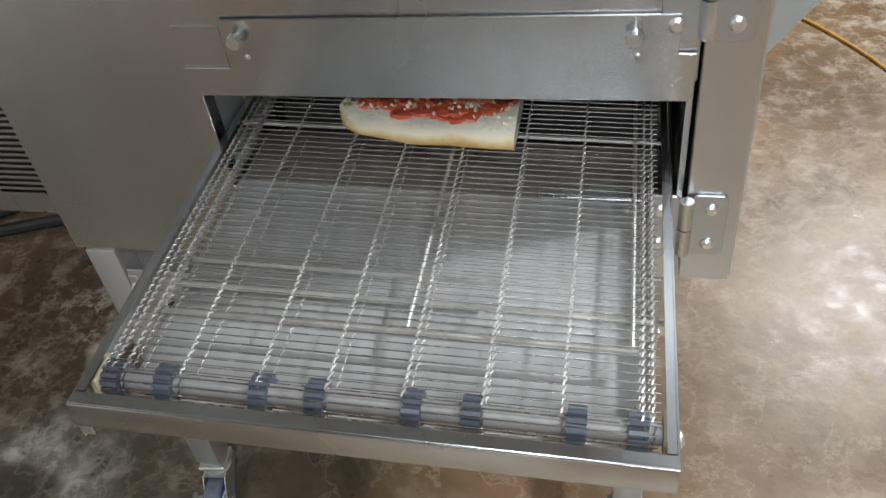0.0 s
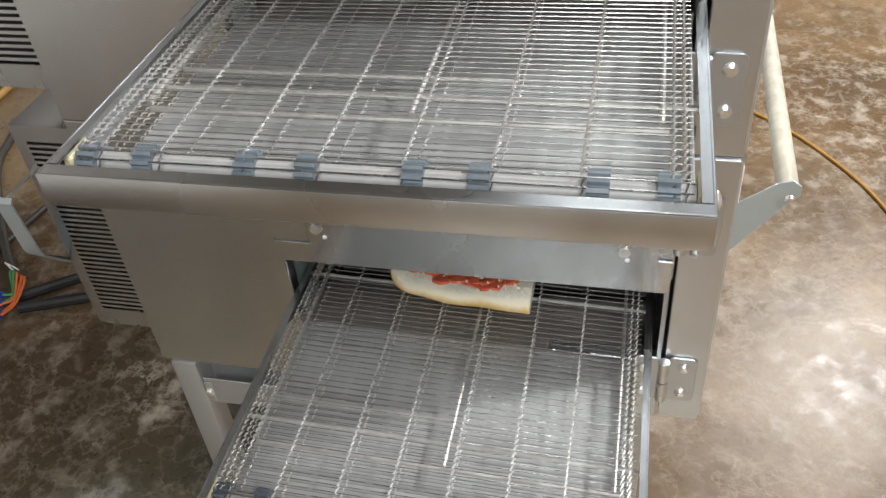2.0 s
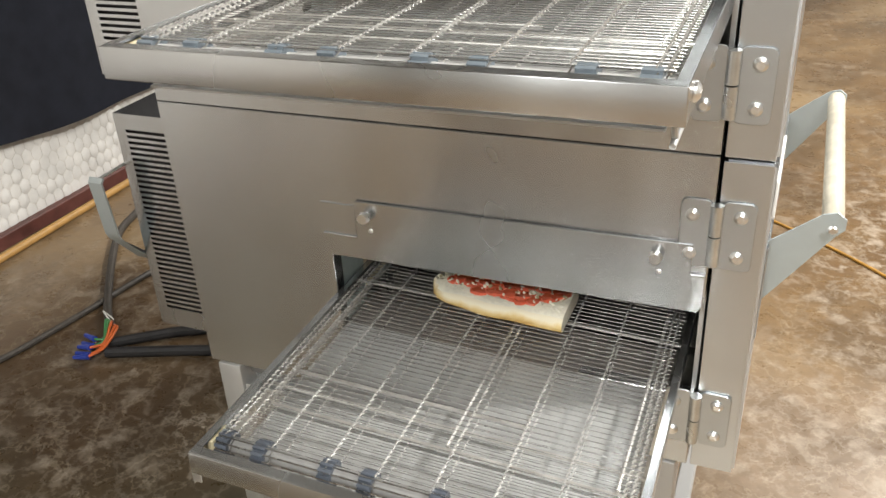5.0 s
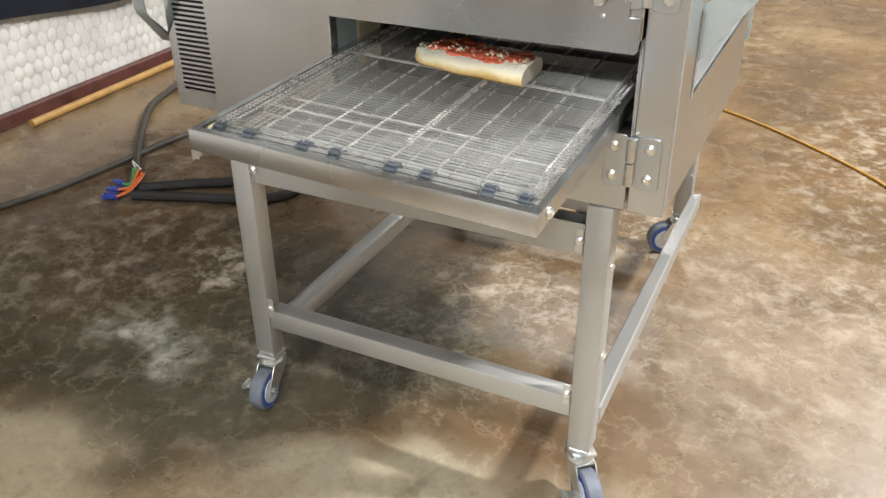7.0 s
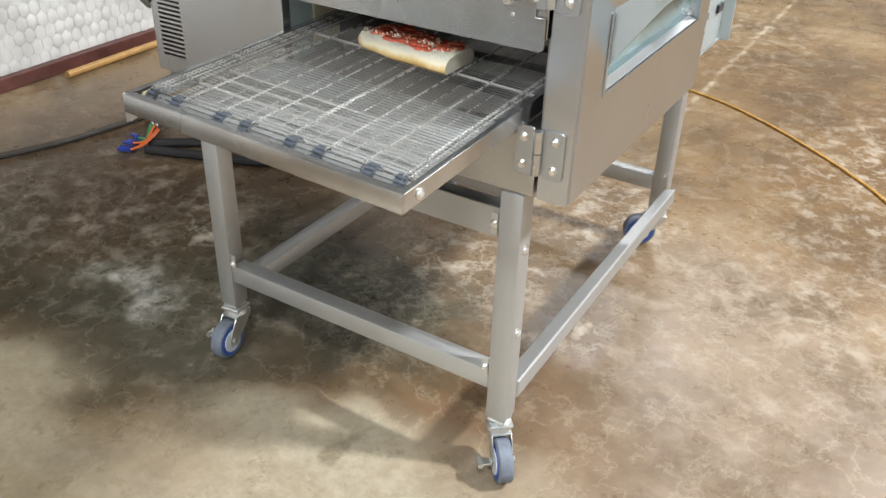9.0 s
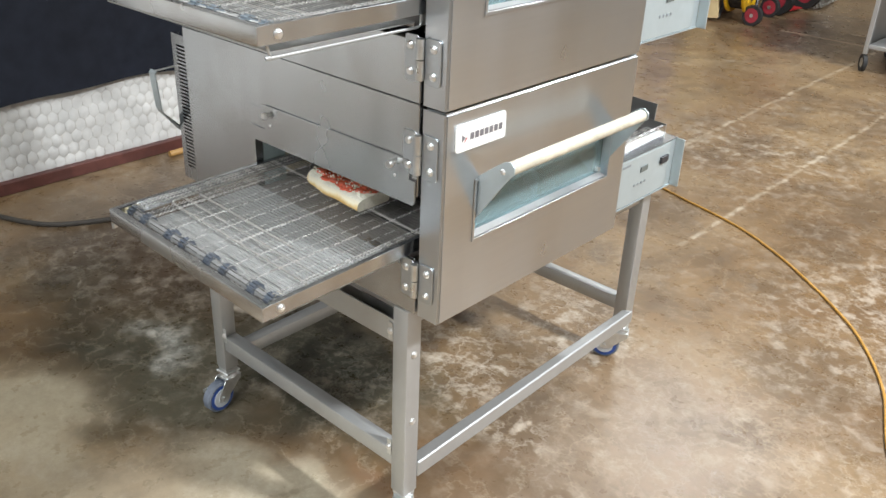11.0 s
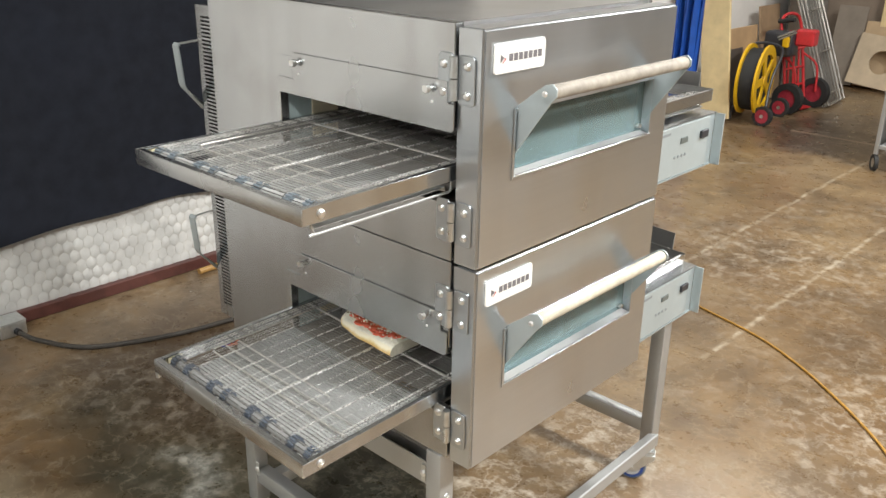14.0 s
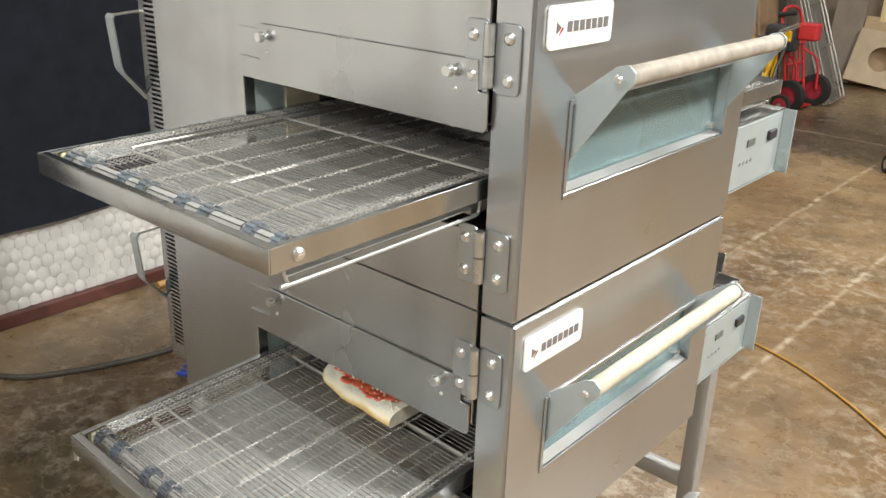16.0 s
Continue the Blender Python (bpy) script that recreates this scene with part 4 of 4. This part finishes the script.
# ---- the sandwich on the lower belt ----
def sandwich():
    z0 = 0.8285
    s = thing("open_sandwich", "halved bread roll with red tomato and white cheese on belt", "sandwich", at=pose(0, 0, 0.822) @ pose(0, 0, 0, 0, 2.6, 0) @ pose(0, 0, -0.834))
    bm = bmesh.new()
    L, n = 0.207, 26
    x0, yb = 0.119, 0.060
    prof = [(-1.0, 0.36), (-0.97, 0.14), (-0.86, 0.0), (0.86, 0.0), (0.97, 0.14), (1.0, 0.36), (0.965, 0.62), (0.87, 0.82), (0.70, 0.95), (0.45, 1.0)]
    prof = prof + [(-0.45, 1.0), (-0.70, 0.95), (-0.87, 0.82), (-0.965, 0.62)]
    rings = []
    for i in range(n + 1):
        t = i / n
        w = 0.049 * (1 - (1 - min(1, t / 0.34)) ** 2.4) ** 0.5 if t < 0.34 else 0.049
        w = max(w, 0.006) * (1 + 0.03 * math.sin(t * 17))
        h = 0.0275 * (0.50 + 0.50 * min(1, t / 0.36) ** 0.7)
        yc = yb + 0.010 * (0.5 - t) + 0.002 * math.sin(t * 9)
        rings.append([bm.verts.new((x0 + L * t, yc + w * u, z0 + h * v + 0.0015 * noise.noise((t * 9, u * 3, v * 3)) * (v > 0.2))) for u, v in prof])
    for a, b in zip(rings, rings[1:]):
        for k in range(len(prof)):
            bm.faces.new((a[k], a[(k + 1) % len(prof)], b[(k + 1) % len(prof)], b[k]))
    bm.faces.new(rings[0])
    bm.faces.new(rings[-1][::-1])
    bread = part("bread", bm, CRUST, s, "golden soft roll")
    me = bread.data
    me.materials.append(CRUMB)
    for f in me.polygons:
        c = f.center
        if (f.normal.z > 0.85 and c.z > z0 + 0.015) or f.normal.x > 0.8:
            f.material_index = 1
    rnd = random.Random(11)
    for k in range(52):
        t = rnd.uniform(0.17, 0.93)
        u = rnd.uniform(-0.68, 0.82)
        px, py = x0 + L * t, yb + 0.010 * (0.5 - t) + 0.045 * u
        b2 = bmesh.new()
        m = 9
        rr = rnd.uniform(0.011, 0.019)
        lo, hi = [], []
        for q in range(m):
            a = 2 * math.pi * q / m
            r = rr * rnd.uniform(0.7, 1.15)
            lo.append(b2.verts.new((r * math.cos(a), r * math.sin(a) * 0.85, 0)))
            hi.append(b2.verts.new((0.82 * r * math.cos(a), 0.7 * r * math.sin(a), rnd.uniform(0.0022, 0.0045))))
        b2.faces.new(lo[::-1])
        b2.faces.new(hi)
        for q in range(m):
            b2.faces.new((lo[q], lo[(q + 1) % m], hi[(q + 1) % m], hi[q]))
        part("tomato_piece", b2, TOMATO, s, at=pose(px, py, z0 + 0.0268 * (0.50 + 0.50 * min(1, t / 0.36) ** 0.7) - 0.0040 * u * u + 0.0010 * (k % 3), -9 * u + rnd.uniform(-6, 6), rnd.uniform(-8, 8), rnd.uniform(0, 25)))
    for name, mat, count, size in (("cheese_crumb", CHEESE, 130, 0.0023), ("topping_crumb", MEAT, 70, 0.0026)):
        b3 = bmesh.new()
        for k in range(count):
            t = rnd.uniform(0.04, 0.97)
            wmax = 0.046 * min(1, (t / 0.3) ** 0.5)
            u = rnd.uniform(-0.72, 0.0) if name == "cheese_crumb" and k % 3 else rnd.uniform(-0.5, 0.95)
            q = rnd.uniform(0.5, 1.2) * size
            lift = 0.0055 if rnd.random() < 0.3 else 0.001
            mat4 = Matrix.Translation((x0 + L * t, yb + 0.010 * (0.5 - t) + wmax * u, z0 + (0.0272 - 0.005 * u * u) * (0.50 + 0.50 * min(1, t / 0.36) ** 0.7) + lift)) @ Euler((rnd.uniform(0, 3), rnd.uniform(0, 3), 0)).to_matrix().to_4x4() @ Matrix.Diagonal((q * 1.5, q, q * 0.7, 1))
            bmesh.ops.create_icosphere(b3, subdivisions=1, radius=1.0, matrix=mat4)
        ob = part(name, b3, mat, s)
        ob["kind"] = "stuff"


sandwich()


# ---- cables and loose things on the floor ----
def cable(name, pts, r, mat, label, category="cable", n=8, sides=10):
    return solid(name, tube(bmesh.new(), smooth_path(pts, n), r, sides), mat, label, category)


jb = thing("junction_box", "grey metal electrical junction box on the floor by the wall", "junction box")
part("box_body", boxed(-2.085, -1.985, -0.035, 0.075, 0.0, 0.062, bevel=0.004), ZINC, jb)
part("box_lid", boxed(-2.087, -1.983, -0.037, 0.077, 0.0625, 0.068, bevel=0.002), ZINC, jb)
part("gland", cyled((-1.985, 0.03, 0.025), (-1.965, 0.034, 0.024), 0.014, None, 12), CABLE, jb)
cable("supply_cable", [(-1.966, 0.034, 0.022), (-1.86, 0.07, 0.012), (-1.66, 0.19, 0.011), (-1.52, 0.48, 0.011), (-1.46, 0.78, 0.011), (-1.40, 1.15, 0.011), (-1.2, 1.6, 0.011), (-0.8, 1.9, 0.011), (-0.4, 1.75, 0.011), (-0.30, 1.3, 0.05), (-0.34, 0.9, 0.35), (-0.34, 0.63, 0.72)], 0.0105, CABLE_GREY, "thick dusty black supply cable lying on the floor")
wb = thing("cable_ends", "black oven cables ending in coloured wires with blue nuts", "cable")
runs = (
    [(-1.25, 0.660, 0.018), (-1.10, 0.772, 0.017), (-1.0, 0.832, 0.017), (-0.95, 0.92, 0.02), (-0.90, 1.04, 0.06), (-0.75, 1.05, 0.26), (-0.50, 0.92, 0.52), (-0.38, 0.62, 0.67)],
    [(-1.22, 0.620, 0.018), (-1.03, 0.694, 0.017), (-0.90, 0.742, 0.017), (-0.81, 0.79, 0.017), (-0.765, 0.86, 0.019), (-0.735, 0.96, 0.06), (-0.62, 0.98, 0.28), (-0.46, 0.80, 0.54), (-0.38, 0.55, 0.67)],
)
for run in runs:
    part("cable_sheath", tube(bmesh.new(), smooth_path(run, 8), 0.0165, 10), CABLE, wb)
part("cable_sheath", tube(bmesh.new(), smooth_path([(-1.31, 0.74, 0.016), (-1.40, 0.83, 0.015), (-1.57, 1.04, 0.015), (-1.72, 1.25, 0.015), (-1.78, 1.40, 0.015), (-1.80, 1.60, 0.015), (-1.60, 1.85, 0.015), (-1.2, 1.9, 0.015), (-0.8, 1.6, 0.03), (-0.5, 1.2, 0.3), (-0.38, 0.66, 0.67)], 8), 0.014, 10), CABLE_GREY, wb)
rnd = random.Random(3)
for k, (nx, ny, nz) in enumerate(((-1.285, 0.648, 0.034), (-1.280, 0.632, 0.020), (-1.272, 0.612, 0.030), (-1.262, 0.596, 0.016), (-1.250, 0.580, 0.024))):
    start = (-1.318 + 0.006 * k, 0.752 - 0.004 * k, 0.024)
    top = (-1.302 + 0.016 * k, 0.722 - 0.006 * k, 0.050 + rnd.uniform(0, 0.012))
    bend = (-1.262 + 0.009 * k, 0.662 - 0.010 * k, 0.034)
    wr = part("wire", tube(bmesh.new(), smooth_path([start, top, bend, (nx, ny, nz)], 6), 0.0040, 8), (W_GREEN, W_GREEN, W_ORANGE, W_ORANGE, W_ORANGE)[k], wb, "green wire" if k < 2 else "orange wire")
    tip = Vector((nx - 0.050, ny + 0.014 - 0.006 * k, max(0.010, nz - 0.006 + rnd.uniform(-0.004, 0.006))))
    part("wire_nut", cyled((nx, ny, nz), tip, 0.0095, 0.0060, 10), NUT_BLUE, wr, "blue wire nut")
part("wire", tube(bmesh.new(), smooth_path([(-1.322, 0.756, 0.022), (-1.335, 0.752, 0.058), (-1.318, 0.742, 0.066), (-1.296, 0.748, 0.040)], 6), 0.0022, 6), BADGE, wb, "loose pale bare wire")
cable("extension_cord", [(-0.9, 2.55, 0.005), (-0.5, 2.50, 0.005), (-0.12, 2.375, 0.005), (0.25, 2.265, 0.005), (0.47, 2.150, 0.005), (0.645, 2.025, 0.005), (0.83, 1.87, 0.005), (0.977, 1.715, 0.005), (1.13, 1.47, 0.005), (1.25, 1.15, 0.005), (1.45, 0.8, 0.005), (1.8, 0.3, 0.005)], 0.0052, CORD, "amber extension cord curving over the floor", "extension cord", 8, 8)
solid("wooden_pole", cyled((-2.02, 0.93, 0.016), (-2.045, 2.6, 0.016), 0.015, 0.015, 14), POLE, "varnished yellow wooden pole lying along the wall", "pole")

# ---- stored things at the far end ----
plywood = solid("plywood_panel", boxed(-0.255, 0.0, 0.0, 0.03, 0.0, 2.3, bevel=0.002), PLY, "pale yellow plywood panel leaning on the wall", "panel")
plywood.matrix_basis = pose(-1.70, 5.98, 0.034, 0, -7, 0)


def tarp():
    bm = bmesh.new()
    rows = []
    for i in range(25):
        u = i / 24
        row = []
        for j in range(13):
            f = j / 12
            x = -2.04 + 0.27 * u - 0.03 * (1 - f) * (u - 0.5)
            y = 5.56 + 0.035 * math.sin(u * 21 + f * 2) + 0.02 * math.sin(u * 47 - f * 3)
            row.append((bm.verts.new((x - 0.07, y, 0.25 + 1.5 * f)), bm.verts.new((x - 0.07, y + 0.01, 0.25 + 1.5 * f))))
        rows.append(row)
    for a, b in zip(rows, rows[1:]):
        for j in range(12):
            bm.faces.new((a[j][0], b[j][0], b[j + 1][0], a[j + 1][0]))
            bm.faces.new((a[j][1], a[j + 1][1], b[j + 1][1], b[j][1]))
    return bm


bt = thing("blue_tarp", "blue plastic tarp hung in folds beside the plywood", "tarp")
part("tarp_sheet", tarp(), TARP, bt)


def ring_disc(bm, r0, r1, x0, x1, n=32):
    out = []
    for x, r in ((x0, r0), (x0, r1), (x1, r1), (x1, r0)):
        out.append([bm.verts.new((x, r * math.cos(2 * math.pi * k / n), r * math.sin(2 * math.pi * k / n))) for k in range(n)])
    for a, b in zip(out, out[1:] + out[:1]):
        for k in range(n):
            bm.faces.new((a[k], a[(k + 1) % n], b[(k + 1) % n], b[k]))
    return bm


def hose_reel():
    h = thing("hose_reel", "yellow wheeled reel wound with black hose", "hose reel", at=pose(-1.60, 6.22, 0.365, 0, 1, 8))
    for x in (-0.095, 0.055):
        d = part("reel_disc", ring_disc(bmesh.new(), 0.222, 0.30, x, x + 0.02), YELLOW, h, "yellow plastic side disc")
        for k in range(5):
            part("spoke", plate(bmesh.new(), [(-0.03, 0.03), (0.03, 0.03), (0.038, 0.23), (-0.038, 0.23)], "x", x + 0.002, x + 0.018, 0.003), YELLOW, d, at=pose(0, 0, 0, 72 * k + 20, 0, 0))
        part("reel_hub", cyled((x, 0, 0), (x + 0.024, 0, 0), 0.06, 0.05, 16), YELLOW, d)
    for k in range(8):
        part("hose_coil", ring_disc(bmesh.new(), 0.10, 0.265, -0.073 + 0.0158 * k, -0.073 + 0.0158 * k + 0.0148), RUBBER, h, "coiled black hose")
    for x, y in ((0.14, -0.14), (0.155, 0.33)):
        w = part("reel_wheel", ring_disc(bmesh.new(), 0.055, 0.085, -0.02, 0.02, 24), RUBBER, h, at=pose(x, y, -0.277, 0, 0, 78))
        part("hub", cyled((-0.022, 0, 0), (0.022, 0, 0), 0.060, None, 20), RIM, w, "red wheel hub")
        part("hub_cap", cyled((-0.026, 0, 0), (0.026, 0, 0), 0.016, None, 12), ZINC, w, "bright hub cap")
    part("reel_frame", tube(bmesh.new(), smooth_path([(0.15, -0.12, -0.27), (0.13, -0.04, -0.1), (0.13, 0.02, 0.05), (0.12, 0.2, 0.26), (-0.14, 0.2, 0.26), (-0.15, 0.02, 0.05), (-0.15, 0.0, -0.15), (-0.15, -0.1, -0.36)], 5), 0.012, 8), DARK_PLASTIC, h)


hose_reel()


def hand_truck(x, y, turn):
    h = thing("hand_truck", "red tubular hand truck with black tyres", "hand truck", at=pose(x, y, 0, 0, 0, turn))
    part("frame_tube", tube(bmesh.new(), smooth_path([(-0.17, 0, 0.10), (-0.17, 0.08, 0.5), (-0.15, 0.16, 0.82), (0.15, 0.16, 0.82), (0.17, 0.08, 0.5), (0.17, 0, 0.10)], 5), 0.014, 8), RED, h)
    for z in (0.22, 0.38, 0.55, 0.70):
        part("cross_bar", cyled((-0.165, 0.02 + 0.09 * z, z), (0.165, 0.02 + 0.09 * z, z), 0.011, None, 8), RED, h)
    for sx in (-0.10, 0.0, 0.10):
        part("slat_bar", cyled((sx, 0.03, 0.15), (sx * 0.8, 0.10, 0.72), 0.010, None, 8), RED, h)
    for sx in (-1, 1):
        part("brace", tube(bmesh.new(), smooth_path([(sx * 0.17, 0.07, 0.5), (sx * 0.20, -0.06, 0.40), (sx * 0.20, -0.09, 0.16)], 5), 0.011, 8), RED, h)
        w = part("wheel", ring_disc(bmesh.new(), 0.085, 0.14, -0.032, 0.032, 28), RUBBER, h, at=pose(sx * 0.245, -0.06, 0.14))
        part("rim", cyled((-0.02, 0, 0), (0.02, 0, 0), 0.087, None, 24), RIM, w, "red wheel rim")
    part("grip", cyled((-0.19, 0.17, 0.80), (-0.19, 0.02, 0.83), 0.02, None, 10), RUBBER, h, "black grip")
    part("toe_plate", boxed(-0.15, 0.15, -0.10, 0.02, 0.02, 0.028), RED, h)


hand_truck(-1.53, 6.97, 84)
bx = thing("tool_bundle", "black bag with red and yellow tool cases on the hand truck", "tools")
part("bag", boxed(-1.72, -1.46, 6.52, 6.70, 0.53, 0.745, bevel=0.035, seg=3), DARK_PLASTIC, bx)
part("red_case", boxed(-1.465, -1.30, 6.58, 6.70, 0.635, 0.775, bevel=0.015), RED, bx)
part("yellow_case", boxed(-1.535, -1.475, 6.485, 6.515, 0.62, 0.715, bevel=0.01), YELLOW, bx)
part("handle", cyled((-1.58, 6.49, 0.70), (-1.43, 6.49, 0.775), 0.008, None, 8), ZINC, bx)
part("handle", cyled((-1.56, 6.47, 0.685), (-1.41, 6.47, 0.760), 0.006, None, 8), ZINC, bx)


def leaning(name, label, category, x0, x1, y, h, lean, mat, hole=False):
    """A board that leans back against the wall; lean: how far its top goes back."""
    bm = bmesh.new()
    box(bm, x0, x1, -0.012, 0.012, 0.0, math.hypot(h, lean), bevel=0.002)
    ob = solid(name, bm, mat, label, category)
    ob.matrix_basis = pose(0, y, 0.012, -math.degrees(math.atan2(lean, h)), 0, 0)
    return ob


def wall_lean(name, label, category, y0, y1, x, h, back, mat):
    """A board on edge beside the long wall, its top leaning back towards it."""
    ob = solid(name, boxed(y0, y1, -0.010, 0.010, 0.0, math.hypot(h, back), bevel=0.002), mat, label, category)
    ob.matrix_basis = pose(x, 0, 0.012, -math.degrees(math.atan2(back, h)), 0, 90)
    return ob


CARD = plain("cardboard", (0.46, 0.30, 0.16), 0.8, 0.0, 0.15, 8)
wall_lean("dark_board", "dark stained board leaning on the wall", "board", 6.10, 6.55, -1.82, 0.56, 0.10, plain("dark_board", (0.07, 0.055, 0.045), 0.7, 0.0, 0.25, 9))
wall_lean("brown_board", "brown cardboard sheet leaning on the wall", "board", 6.42, 6.98, -1.90, 0.72, 0.10, CARD)
wall_lean("fibre_board", "dark brown fibreboard leaning on the wall", "board", 7.02, 7.45, -1.88, 0.88, 0.13, BOARD)
wall_lean("steel_sheet", "grey metal sheet leaning on the wall", "sheet", 7.75, 8.75, -1.98, 1.9, 0.10, plain("dusty_sheet", (0.34, 0.31, 0.28), 0.6, 0.3, 0.2, 6))
leaning("hardboard_sheet", "large brown hardboard sheet behind the racks", "board", -2.08, -1.0, 8.83, 1.7, 0.1, plain("hardboard", (0.27, 0.21, 0.16), 0.75, 0.0, 0.15, 5))
leaning("grey_board", "grey-brown board leaning behind the racks", "board", -1.86, -1.56, 8.55, 0.80, 0.15, plain("grey_board", (0.25, 0.21, 0.17), 0.75, 0.0, 0.15, 8))


RACK_STEEL = plain("dusty_rack_wire", (0.42, 0.40, 0.37), 0.4, 0.8, 0.2, 40)


def rack(x, y, turn):
    r = thing("wire_rack", "grey steel wire racks leaning together on the wall", "rack", at=pose(x, y, 0.012, -22, 0, turn))
    for k in range(3):
        o = 0.03 * k
        f = part("rack_frame", tube(bmesh.new(), [(-0.24, o, 0.02), (-0.24, o, 1.5), (0.24, o, 1.5), (0.24, o, 0.02), (-0.24, o, 0.02)], 0.010, 6), RACK_STEEL, r)
        for j in range(4):
            part("rack_wire", cyled((-0.2, o, 0.12 + 0.4 * j), (0.2, o, 0.12 + 0.4 * j), 0.005, None, 6), RACK_STEEL, f)
        for j in range(5):
            part("rack_wire", cyled((-0.14 + 0.07 * j + 0.01 * k, o + 0.008, 0.03), (-0.14 + 0.07 * j + 0.01 * k, o + 0.008, 1.49), 0.0045, None, 6), RACK_STEEL, f)
    part("rack_sheet", boxed(-0.19, 0.19, 0.085, 0.089, 0.05, 1.45), STEEL_DULL, r)


rack(-1.315, 7.50, 94)


def round_hole_board():
    bm = bmesh.new()
    n = 32
    o, i = [], []
    for k in range(n):
        a = 2 * math.pi * k / n
        s = 1 / max(abs(math.cos(a)), abs(math.sin(a)))
        o.append((0.27 * s * math.cos(a), 0.26 * s * math.sin(a)))
        i.append((0.02 + 0.12 * math.cos(a), 0.0 + 0.12 * math.sin(a)))
    for y in (0.0, 0.02):
        ov = [bm.verts.new((u, y, w)) for u, w in o]
        iv = [bm.verts.new((u, y, w)) for u, w in i]
        for k in range(n):
            bm.faces.new((ov[k], ov[(k + 1) % n], iv[(k + 1) % n], iv[k]))
        if y:
            for k in range(n):
                bm.faces.new((ov[k], ov[(k + 1) % n], po[(k + 1) % n], po[k]))
                bm.faces.new((iv[k], iv[(k + 1) % n], pi[(k + 1) % n], pi[k]))
        po, pi = ov, iv
    return bm


hb = solid("cut_board", round_hole_board(), BOARD, "pale cut-out board with a round hole leaning by the racks", "board")
hb.data.materials[0] = plain("pale_board", (0.55, 0.44, 0.31), 0.75, 0.0, 0.15, 8)
hb.matrix_basis = pose(-1.30, 8.47, 0.30, -14, 5, -6)
leaning("tan_board", "tan board leaning by the racks", "board", -1.56, -1.24, 8.60, 0.66, 0.12, plain("tan_board", (0.50, 0.36, 0.22), 0.75, 0.0, 0.12, 8))
solid("timber_post", boxed(-1.43, -1.345, 8.70, 8.78, 0.0, 4.2, bevel=0.004), PLY, "yellow timber roof post", "post")


def cart():
    c = thing("steel_cart", "grey stainless rolling cart with shelves on casters", "cart")
    x0, x1, y0, y1 = -0.30, 0.45, 5.36, 5.95
    for x in (x0, x1 - 0.03):
        for y in (y0, y1 - 0.03):
            part("post", boxed(x, x + 0.03, y, y + 0.03, 0.12, 1.05, bevel=0.003), STAND, c)
            w = part("cart_wheel", ring_disc(bmesh.new(), 0.035, 0.058, -0.013, 0.013, 22), RUBBER, c, at=pose(x + 0.015, y + 0.015, 0.058, 0, 0, 35))
            part("rim", cyled((-0.010, 0, 0), (0.010, 0, 0), 0.036, None, 18), ZINC, w)
            part("cart_fork", boxed(x + 0.004, x + 0.026, y + 0.004, y + 0.026, 0.117, 0.1195), ZINC, w)
    for z in (0.16, 0.55, 1.02):
        part("shelf", boxed(x0 + 0.031, x1 - 0.031, y0 + 0.004, y1 - 0.004, z, z + 0.03, bevel=0.003), STAND, c)
    part("side_panel", boxed(x0 + 0.010, x0 + 0.014, y0 + 0.031, y1 - 0.031, 0.14, 1.0), STEEL_DULL, c)


cart()
